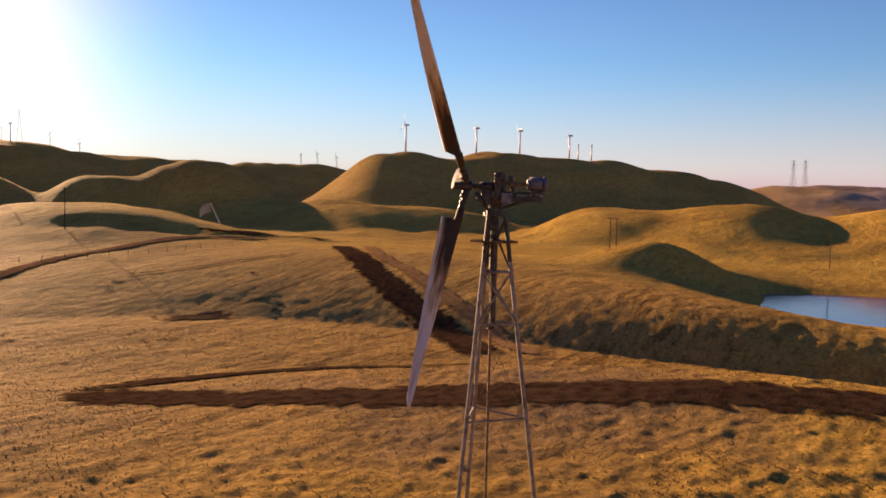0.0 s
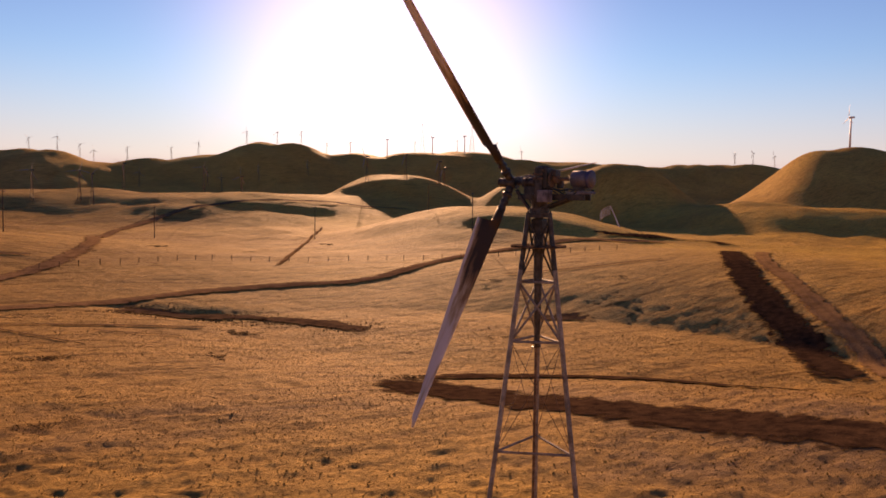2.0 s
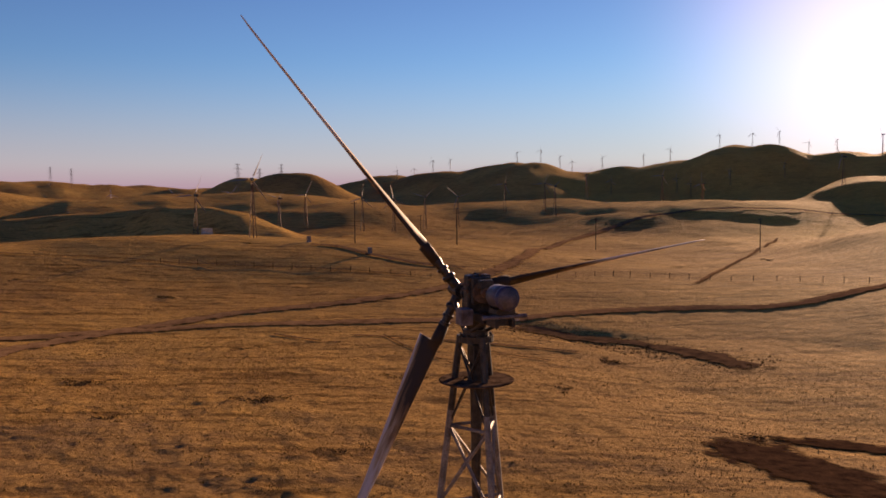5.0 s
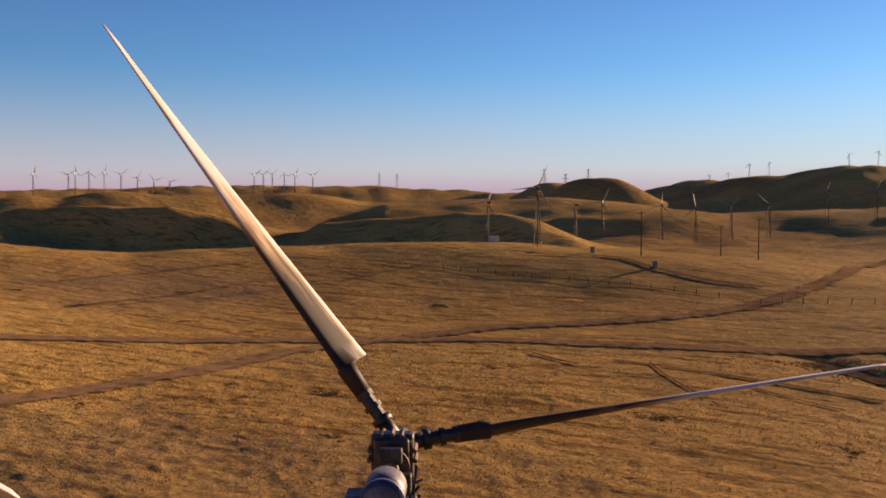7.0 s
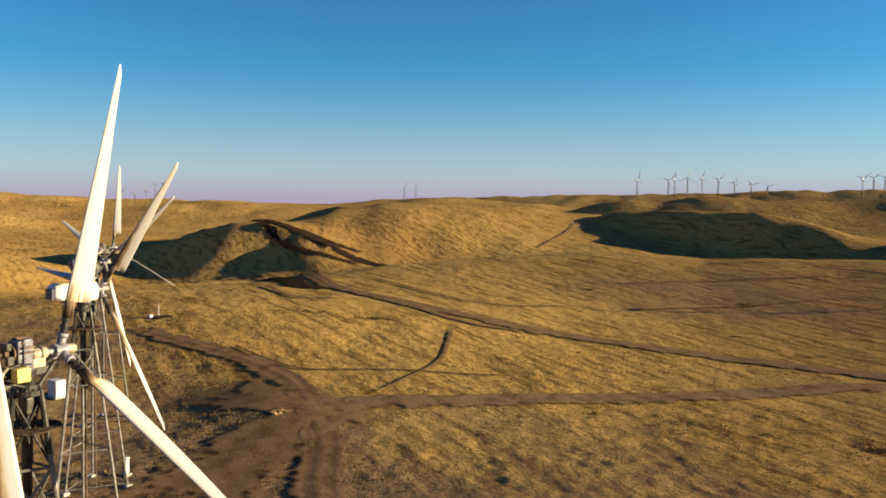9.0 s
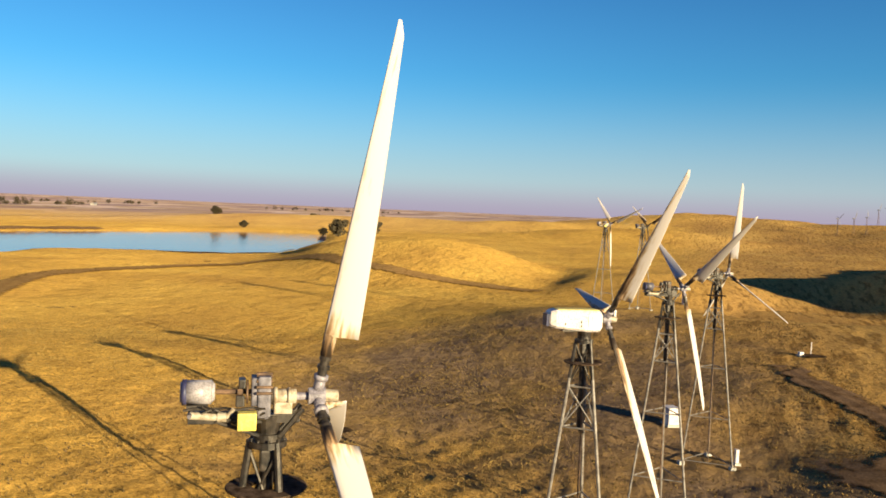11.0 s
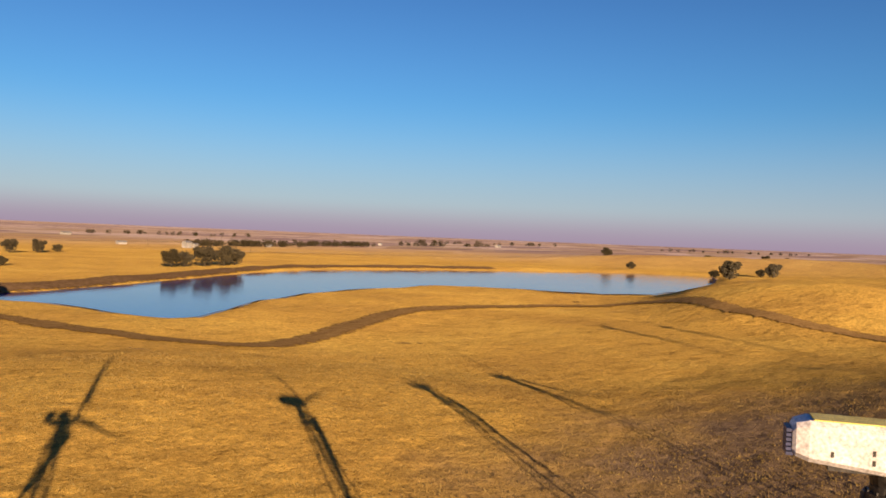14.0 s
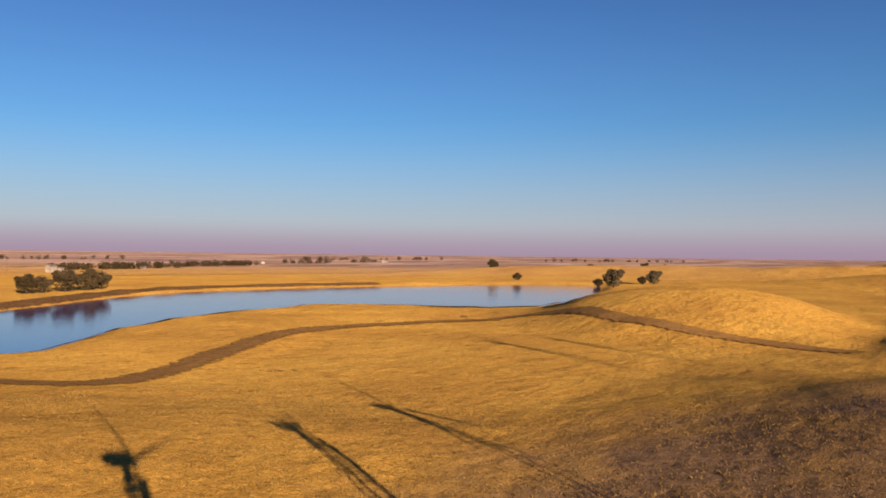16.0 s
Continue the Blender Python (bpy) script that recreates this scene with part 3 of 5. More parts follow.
def ground_sheet():
    n, radii = 1000, [2.0]
    while radii[-1] < 4850:
        radii.append(radii[-1] * (1.009 if radii[-1] < 160 else 1.02) + 0.1)
    az = np.linspace(0, 2 * np.pi, n, endpoint=False)
    r = np.array(radii)
    x, y = np.outer(r, np.cos(az)) - 10, np.outer(r, np.sin(az)) + 5
    z = height(x, y)
    z = z - hummocks(x, y)
    co = np.stack([x, y, z], -1).reshape(-1, 3)
    co = np.vstack([co, [[-10, 5, ground_z(-10, 5)]]])
    i, j = np.arange(len(r) - 1)[:, None] * n, np.arange(n)[None]
    k = (j + 1) % n
    quads = np.stack([i + j, i + n + j, i + n + k, i + k], -1).reshape(-1, 4)
    faces = quads.tolist() + [[len(co) - 1, a, (a + 1) % n] for a in range(n)]
    ob = mesh_object("ground", co.tolist(), faces, GRASS, True)
    # stony, trodden soil along the row and over the mound beyond it; (-132, 150) paints a slope turned from the sun
    # darker
    bare = np.zeros(len(co))
    for cx, cy, rx, ry, much in ((-68, 14, 34, 16, 1), (-110, 5, 45, 20, 1), (-160, -10, 34, 22, 1), (-40, 10, 18, 12, 1), (-72, 28, 18, 14, 1), (-52, 26, 22, 14, 1), (-30, 6, 14, 8, 1),
                                 (-118, -24, 46, 24, 1.08), (38, 14, 26, 22, 0.9), (92, 42, 40, 28, 0.5), (-45, 50, 48, 22, 0.74), (-132, 150, 50, 38, 0.78), (-60, 96, 44, 22, 0.6), (-2, 48, 34, 14, 0.64), (40, 40, 20, 14, 0.66)):
        bare = np.maximum(bare, much * np.exp(-0.5 * (((co[:, 0] - cx) / rx) ** 2 + ((co[:, 1] - cy) / ry) ** 2)))
    ob.data.attributes.new("bare", "FLOAT", "POINT").data.foreach_set("value", bare)
    brown = 0.9 * np.clip(np.hypot(co[:, 0], co[:, 1]) / 50, 0, 1) * np.clip((190 - co[:, 0]) / 80, 0, 1) * np.clip((co[:, 1] + 25) / 50, 0, 1)
    far = np.clip((np.hypot(co[:, 0], co[:, 1]) - 300) / 380, 0, 1) * np.clip((co[:, 1] + 50) / 300, 0, 1)
    ob.data.attributes.new("wild", "FLOAT", "POINT").data.foreach_set("value", np.maximum(far * far * (3 - 2 * far) * 0.45, brown))
    # the haze-tinted field colours take over with distance
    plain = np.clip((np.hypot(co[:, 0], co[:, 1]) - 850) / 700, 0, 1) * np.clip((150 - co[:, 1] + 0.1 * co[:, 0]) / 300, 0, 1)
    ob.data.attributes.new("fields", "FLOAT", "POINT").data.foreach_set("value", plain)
    return ob




def water(name, shape, level, label):
    """A level sheet over the whole hollow; the banks, which rise through it, draw the shore."""
    xs, ys = [p[0] for p in shape], [p[1] for p in shape]
    x0, x1, y0, y1 = min(xs) - 6, max(xs) + 6, min(ys) - 6, max(ys) + 6
    ob = mesh_object(name, [(x0, y0, level), (x1, y0, level), (x1, y1, level), (x0, y1, level)], [(0, 1, 2, 3)], WATER)
    return tagged(ob, label, "lake", kind="structure")


water("water", LAKE, LAKE_Z, "calm blue reservoir between golden hills")
water("water", POND, POND_Z, "small pond in the valley reflecting the slope")


def smooth_line(points, step=2.0):
    """A Catmull-Rom curve through points, sampled about every step metres."""
    p = [Vector(q) for q in points]
    p = [2 * p[0] - p[1]] + p + [2 * p[-1] - p[-2]]
    out = []
    for a, b, c, d in zip(p, p[1:], p[2:], p[3:]):
        n = max(2, int((c - b).length / step))
        for i in range(n):
            t = i / n
            out.append(0.5 * (2 * b + (c - a) * t + (2 * a - 5 * b + 4 * c - d) * t * t + (3 * b - a - 3 * c + d) * t ** 3))
    return out + [p[-2]]


def road(name, points, wide, mat, label, lift=0.05, ragged=0.08, seed=1, category="road"):
    """A strip that lies on the ground, with ragged edges and shallow wheel ruts."""
    rnd = random.Random(seed)
    line = smooth_line(points)
    across = [-1.3, -1, -0.75, -0.5, -0.2, 0.2, 0.5, 0.75, 1, 1.3]
    rut = [-0.02, 0.02, 0.02, -0.03, 0.04, 0.04, -0.03, 0.02, 0.02, -0.02]
    xs, ys, dz, rim = [], [], [], []
    wl, wr = wide / 2, wide / 2
    for i, p in enumerate(line):
        wear(p.x, p.y, wide)
        a, b = line[max(0, i - 1)], line[min(len(line) - 1, i + 1)]
        side = Vector((-(b - a).y, (b - a).x)).normalized()
        wl += (wide / 2 * (1 + rnd.uniform(-ragged, ragged)) - wl) * 0.4
        wr += (wide / 2 * (1 + rnd.uniform(-ragged, ragged)) - wr) * 0.4
        for u, h in zip(across, rut):
            w = wl if u > 0 else wr
            xs.append(p.x + side.x * u * w)
            ys.append(p.y + side.y * u * w)
            dz.append(h)
            rim.append(max(abs(u) / 1.3, 1 - 0.2 * min(i, len(line) - 1 - i)))
    z = height(np.array(xs), np.array(ys)) + np.array(dz) + lift + np.hypot(np.array(xs), np.array(ys)) * 0.001
    n = len(across)
    faces = [(i * n + j, i * n + j + 1, i * n + n + j + 1, i * n + n + j) for i in range(len(line) - 1) for j in range(n - 1)]
    ob = mesh_object(name, list(zip(xs, ys, z.tolist())), faces, mat, True)
    ob.data.attributes.new("edge", "FLOAT", "POINT").data.foreach_set("value", rim)
    return tagged(ob, label, category, kind="structure")


road("road", [(-300, 95), (-245, 91), (-176, 73), (-154, 71), (-131, 76), (-115, 83), (-99, 94), (-86, 105), (-66, 117), (-45, 127), (-18, 132), (8, 138),
              (32, 148), (50, 151), (69, 149), (99, 164), (129, 172), (164, 178), (200, 180)], 4.0, ROAD, "dark dirt road across the grass slope")
road("road", [(-78, 30), (-77, 40), (-75, 49), (-72, 62), (-69, 77), (-67, 93), (-63, 111), (-52, 128), (-40, 141), (-16, 158), (0, 176), (12, 198),
              (24, 235), (34, 285), (50, 345), (75, 411), (110, 451), (147, 463), (193, 449), (242, 435)], 4.2, ROAD, "packed dirt road winding up the valley", seed=2)
road("road", [(-125, 24), (-114, 27), (-102, 32), (-90, 35), (-80, 34), (-73, 32), (-66, 30), (-57, 26), (-46, 23)], 3.6, ROAD, "service track past the turbine row", seed=3)
road("road", [(-92, 27), (-84, 30), (-77, 34), (-72, 28), (-65, 20), (-58, 14)], 9.0, BROWN_TRACK, "wide trodden dirt turning place by the turbines", lift=0.07, ragged=0.5, seed=4)
# hairpin: dirt road with its cut bank's shade put into the colour
road("road", [(28, 61), (28, 55), (31, 47), (35, 33), (39, 17), (44, 0), (47, -18), (49, -40)], 7.6, SOIL_AND_SHADE, "dirt road darkened with the shade of its cut bank", seed=5, ragged=0.12)
road("road", [(57, 30), (55, 40), (52, 48), (46, 55), (38, 60), (30, 61)], 4.0, SOIL_AND_SHADE, "narrow leg of a dirt road hairpin, darkened with bank shade", lift=0.09, seed=15, ragged=0.4)
road("road", [(-60, -245), (-89, -198), (-97, -158), (-106, -131), (-118, -124), (-132, -129), (-150, -140), (-168, -151), (-205, -171), (-246, -177), (-285, -171), (-306, -157), (-300, -130),
              (-283, -106), (-273, -80), (-269, -55), (-264, -32)], 6.4, GOLD_TRACK, "narrow dirt road along the reservoir bank", seed=6)
road("dark_strip", [(172, 132), (152, 116), (122, 88), (105, 69), (94, 55), (85, 45), (78, 38)], 5.6, SOIL_AND_SHADE, "broad dark strip down the hillside", seed=7, ragged=0.15,
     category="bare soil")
road("track", [(172, 122), (142, 99), (121, 77), (106, 60), (95, 46), (88, 39), (82, 30)], 3.2, BROWN_TRACK, "worn vehicle track down the hillside", seed=8, category="track")
road("road", [(-395, 118), (-370, 118), (-338, 124), (-315, 133), (-300, 140), (-280, 150)], 5.0, SOIL_AND_SHADE, "dark dirt road cut into the shaded hillside", seed=16, ragged=0.3)
road("track", [(-41, 226), (-30, 222), (-21, 213), (-8, 205), (6, 203)], 2.5, ROAD, "narrow service track to the boxes", seed=9, category="track")
road("track", [(-111, 70), (-99, 62), (-91, 56), (-83, 46), (-80, 41)], 0.5, BROWN_TRACK, "dark eroded crack in the dry grass", seed=10, ragged=0.8, category="track")


# strips that paint the shade inside the gully and the hollow
road("dark_strip", [(12, 134), (21, 129), (31, 122), (39, 113), (44, 98)], 4.6, SHADED_GULLY, "eroded gully in the slope, its bank shade painted dark", seed=11, ragged=0.9, category="gully")
road("dark_strip", [(74, 101), (80, 97), (87, 92)], 5.0, SHADED_GULLY, "hollow in the slope, its shade painted dark", seed=12, ragged=0.5, category="gully")
# shadow sides of the banks, laid on as dark strips
road("dark_strip", [(174, 190), (191, 192), (213, 195), (228, 190), (225, 176)], 6.0, SOIL_AND_SHADE, "bank on the crest, its shadow painted as a dark strip", seed=13, ragged=0.5, category="gully")
road("dark_strip", [(-262, 68), (-240, 70), (-212, 70), (-190, 69), (-173, 66), (-158, 67)], 6.0, SOIL_AND_SHADE, "eroded bank along the valley, its shadow side painted dark", seed=14, ragged=0.6, category="gully")
road("dark_strip", [(-355, 113), (-329, 116), (-312, 122), (-301, 131), (-297, 136)], 3.6, SOIL_AND_SHADE, "cut bank below the hill road, its shade painted dark", seed=17, ragged=0.5, category="bare soil")
road("dark_strip", [(-350, 121), (-332, 128), (-321, 136), (-314, 146)], 3.4, SOIL_AND_SHADE, "cut bank above the hill road, its shade painted dark", seed=18, ragged=0.5, category="bare soil")


for seed, wide, points in ((33, 0.35, [(-11, 121), (-7, 110), (-1, 98), (2, 93)]), (34, 0.7, [(-31, 121), (-25, 116), (-17, 111)]), (35, 0.4, [(4, 109), (9, 105), (16, 102)]), (36, 0.7, [(-150, 205), (-110, 204), (-74, 199), (-46, 195), (-7, 189)]), (29, 0.5, [(-109, 33), (-100, 35), (-93, 38), (-90, 46), (-86, 55), (-82, 64)]), (30, 1.0, [(-306, 228), (-323, 250), (-345, 277), (-362, 294)]), (21, 0.9, [(-152, 141), (-145, 166), (-130, 191)]), (22, 0.9, [(-125, 119), (-121, 142), (-113, 169)]), (23, 1.0, [(-16, 119), (1, 115), (22, 110)]),
                           (24, 1.6, [(-180, 76), (-157, 70), (-136, 73), (-117, 76), (-106, 86)]), (25, 0.9, [(-175, 86), (-147, 87), (-133, 94), (-130, 110)]),
                           (26, 1.2, [(-174, 59), (-148, 56), (-140, 66)]), (27, 1.2, [(60, 182), (70, 200), (88, 236), (110, 280), (153, 366)]), (28, 1.0, [(94, 134), (107, 127), (133, 118)])):
    road("track", points, wide, BROWN_TRACK, "faint worn track in the dry grass", seed=seed, ragged=0.7, category="track")
road("bank", [(-100, -287), (-143, -301), (-192, -334), (-236, -365), (-311, -419), (-375, -448), (-463, -453), (-560, -440)], 10.0, BROWN_TRACK, "bare brown bank along the reservoir",
     lift=0.15, seed=31, category="bank")
road("bank", [(-122, -236), (-126, -195), (-130, -177), (-146, -187), (-174, -212), (-206, -232), (-241, -250), (-299, -263), (-325, -250), (-333, -222), (-346, -198), (-376, -189), (-424, -200), (-510, -228)], 4.4, PALE_TRACK, "pale dried mud along the water's edge",
     lift=0.1, seed=32, category="bank")


for seed, wide, points in ((41, 7.0, [(-420, -760), (-560, -735), (-700, -700), (-860, -640), (-1000, -560)]), (42, 12.0, [(-250, -1010), (-600, -1060), (-1000, -1075), (-1500, -1000)])):
    road("track", points, wide, PALE_TRACK, "pale farm track across the plain", lift=0.3, seed=seed, category="track")


ground = tagged(ground_sheet(), "rolling hills of dry golden grass", "ground", kind="structure")


# ---- wind turbines ----
def part(name, bm, mat, parent, label="", smooth=False):
    me = bpy.data.meshes.new(name)
    bmesh.ops.recalc_face_normals(bm, faces=bm.faces)
    bm.to_mesh(me)
    bm.free()
    me.materials.append(mat)
    if smooth:
        me.polygons.foreach_set("use_smooth", [True] * len(me.polygons))
    ob = new(name, me)
    ob.parent = parent
    if label:
        ob["label"] = label
    return ob


def tube(bm, a, b, r, sides=8, r2=None):
    a, b = Vector(a), Vector(b)
    m = Matrix.Translation((a + b) / 2) @ (b - a).to_track_quat("Z", "Y").to_matrix().to_4x4()
    bmesh.ops.create_cone(bm, cap_ends=True, segments=sides, radius1=r, radius2=r if r2 is None else r2, depth=(b - a).length, matrix=m)


def box(bm, x, y, z, sx, sy, sz, bevel=0.0, turn=None):
    m = Matrix.Translation((x, y, z)) @ (turn or Matrix()) @ Matrix.Diagonal((sx, sy, sz, 1))
    made = bmesh.ops.create_cube(bm, size=1, matrix=m)
    if bevel:
        edges = {e for v in made["verts"] for e in v.link_edges}
        bmesh.ops.bevel(bm, geom=list(edges), offset=bevel, segments=2, affect="EDGES", profile=0.6)


def simple(name, parent, mat, make, label="", smooth=False):
    bm = bmesh.new()
    make(bm)
    return part(name, bm, mat, parent, label, smooth)


TOP = 17.3


def leg_at(k, z):
    a, r = radians(120 * k + 30), 2.7 + (0.40 - 2.7) * z / TOP
    return Vector((r * math.cos(a), r * math.sin(a), z))


def lattice_tower(base):
    for k in range(3):
        leg = simple("leg", base, STEEL, lambda bm: tube(bm, leg_at(k, -0.3), leg_at(k, 15.4), 0.085, 8))
        simple("leg_top", leg, GREASE, lambda bm: tube(bm, leg_at(k, 15.4), leg_at(k, TOP), 0.087, 8), "greasy upper end")
        simple("footing", base, CONCRETE, lambda bm: box(bm, leg_at(k, 0).x, leg_at(k, 0).y, -0.1, 0.55, 0.55, 0.7, 0.04))
    for z in (0.35, 4.6, 9.3, 13.0, 15.0):
        for k in range(3):
            simple("crossbar", base, STEEL, lambda bm: tube(bm, leg_at(k, z), leg_at(k + 1, z), 0.045, 6))
    for lo, hi, r, mat in ((13.0, 15.0, 0.042, STEEL), (15.0, TOP - 0.2, 0.034, GREASE), (9.3, 13.0, 0.010, RUST)):
        for k in range(3):
            for p, q in ((leg_at(k, lo), leg_at(k + 1, hi)), (leg_at(k + 1, lo), leg_at(k, hi))):
                simple("brace", base, mat, lambda bm: tube(bm, p, q, r, 5))
    simple("cable_pipe", base, RUST, lambda bm: tube(bm, (0.05, 0.05, 0), (0.05, 0.05, TOP), 0.05, 8))
    simple("cable_sheath", base, GREASE, lambda bm: tube(bm, (-0.06, -0.05, 12.9), (0, 0, 16.9), 0.1, 10, 0.17))
    simple("cable_coil", base, GREASE, lambda bm: [tube(bm, (0.05 + 0.14 * math.cos(t), 0.05 + 0.14 * math.sin(t), 12.7 + 0.02 * t),
                                                         (0.05 + 0.14 * math.cos(t + 0.6), 0.05 + 0.14 * math.sin(t + 0.6), 12.7 + 0.02 * (t + 0.6)), 0.03, 5)
                                                   for t in [i * 0.6 for i in range(20)]])

    def deck(bm):
        ring = [(0.34, 0), (0.92, 0), (0.95, 0.03), (0.92, 0.06), (0.34, 0.06)]
        vs = [[bm.verts.new((r * math.cos(a), r * math.sin(a), 16.15 + h)) for r, h in ring] for a in [2 * math.pi * i / 28 for i in range(28)]]
        for i in range(28):
            for j in range(5):
                bm.faces.new((vs[i][j], vs[(i + 1) % 28][j], vs[(i + 1) % 28][(j + 1) % 5], vs[i][(j + 1) % 5]))
    simple("platform", base, DECK, deck, "round rusty service platform")
    simple("yaw_ring", base, GREASE, lambda bm: (tube(bm, (0, 0, TOP - 0.15), (0, 0, TOP), 0.44, 20), tube(bm, (0, 0, TOP), (0, 0, TOP + 0.16), 0.33, 20),
                                                  [tube(bm, (0.39 * math.cos(a), 0.39 * math.sin(a), TOP), (0.39 * math.cos(a), 0.39 * math.sin(a), TOP + 0.06), 0.03, 6) for a in
                                                   [2 * math.pi * i / 10 for i in range(10)]]))
    simple("yaw_drive", base, GREASE, lambda bm: (box(bm, 0.05, 0.02, 16.85, 0.42, 0.4, 0.5, 0.05), tube(bm, (0, 0, 15.1), (0, 0, 17.2), 0.15, 10)))


def machinery(base, oily):
    """Open machine: bedplate, gearbox, bearing, generator."""
    def bed(bm):
        for s in (-0.2, 0.2):
            box(bm, s, -0.55, 17.83, 0.09, 2.5, 0.2, 0.015)
            tube(bm, (s, 0.25, TOP + 0.1), (s * 1.3, 0.75, 18.05), 0.07, 6)
            tube(bm, (s, -0.1, TOP + 0.1), (s * 1.2, -1.2, 17.8), 0.05, 6)
        tube(bm, (0, 0, TOP + 0.1), (0, 0, 17.9), 0.24, 14, 0.32)
        for y in (-1.6, -1.0, -0.3, 0.4):
            box(bm, 0, y, 17.83, 0.5, 0.08, 0.16)
    simple("bedplate", base, GREASE, bed)

    def gear(bm):
        box(bm, 0, -0.12, 18.32, 0.62, 0.30, 1.0, 0.05)
        box(bm, 0, -0.33, 18.45, 0.5, 0.16, 0.66, 0.04)
    case = simple("gearbox", base, GREASE if oily else CAST, gear, "greasy black gearbox" if oily else "grey cast gearbox with bolted flanges")
    for i in range(9):
        a = radians(200 * i / 8 - 10)
        simple("bolt", case, RUST, lambda bm: tube(bm, (0.34 * math.cos(a), -0.3, 18.5 + 0.33 * math.sin(a)), (0.34 * math.cos(a), 0.06, 18.5 + 0.33 * math.sin(a)), 0.035, 6))
    simple("main_bearing", base, GREASE if oily else CREAM, lambda bm: (tube(bm, (0, 0.05, 18.3), (0, 0.62, 18.3), 0.17, 16), tube(bm, (0, 0.1, 18.3), (0, 0.18, 18.3), 0.22, 16),
                                                   tube(bm, (0, 0.42, 18.3), (0, 0.48, 18.3), 0.21, 16)), "" if oily else "oil-stained cream bearing tube", True)
    simple("bearing_bracket", base, GREASE if oily else CREAM, lambda bm: box(bm, 0, 0.32, 17.98, 0.34, 0.42, 0.42, 0.04))
    s = -1 if oily else 1
    simple("brake_box", base, CAST if oily else YELLOW, lambda bm: box(bm, s * 0.5, -0.5, 17.86, 0.3, 0.42, 0.4, 0.03), "grey steel control box" if oily else "pale yellow steel control box")
    simple("hydraulic_pump", base, CREAM, lambda bm: (tube(bm, (0.3, -1.75, 17.95), (0.3, -1.15, 17.9), 0.085, 12), tube(bm, (0.3, -1.15, 17.9), (0.3, -0.95, 17.9), 0.11, 12),
                                                      tube(bm, (0.3, -0.95, 17.9), (0.34, -0.8, 18.1), 0.05, 8)), "stained cream hydraulic pump")
    simple("caliper", base, GREASE, lambda bm: (box(bm, 0, -0.62, 18.62, 0.34, 0.16, 0.22, 0.03), box(bm, 0.22, -0.66, 18.25, 0.16, 0.2, 0.26, 0.03)))
    simple("brake_disc", base, RUST, lambda bm: tube(bm, (0, -0.52, 18.42), (0, -0.48, 18.42), 0.27, 22))
    for k in range(4):
        rk = random.Random(k)
        knots = [Vector((0.26 + rk.uniform(-0.12, 0.16), -1.5 + 0.28 * i, 17.98 + 0.16 * math.sin(i * 1.1 + k) + rk.uniform(-0.05, 0.05))) for i in range(6)]
        simple("hose", base, GREASE, lambda bm: [tube(bm, p, q, 0.022, 6) for p, q in zip(knots, knots[1:])])

    def dynamo(bm):
        tube(bm, (0, -1.9, 18.42), (0, -1.3, 18.42), 0.275, 24)
        tube(bm, (0, -1.98, 18.42), (0, -1.9, 18.42), 0.22, 24, 0.275)
        tube(bm, (0, -1.3, 18.42), (0, -1.22, 18.42), 0.275, 24, 0.17)
    shell = simple("generator", base, DARK_ENAMEL if oily else GENERATOR, dynamo, "round generator housing in grey darkened for backlight" if oily else "round white generator housing", True)
    simple("foot", shell, GREASE, lambda bm: box(bm, 0, -1.6, 18.1, 0.46, 0.46, 0.12))
    simple("end_ring", shell, BLUE, lambda bm: tube(bm, (0, -1.94, 18.42), (0, -1.84, 18.42), 0.29, 24), "dark blue end ring", True)
    simple("coupling", base, RUST, lambda bm: (tube(bm, (0, -1.2, 18.42), (0, -0.4, 18.42), 0.06, 10), tube(bm, (0, -0.72, 18.42), (0, -0.6, 18.42), 0.13, 14)))
    simple("conduit", base, GREASE, lambda bm: [tube(bm, (0.24, -1.9 + 0.3 * i, 18.05 + 0.05 * (i % 2)), (0.24, -1.6 + 0.3 * i, 18.05 + 0.05 * ((i + 1) % 2)), 0.03, 6) for i in range(6)])
    simple("cross_beam", base, CAST, lambda bm: tube(bm, (-0.55, -1.75, 17.98), (0.55, -1.75, 17.98), 0.05, 8))


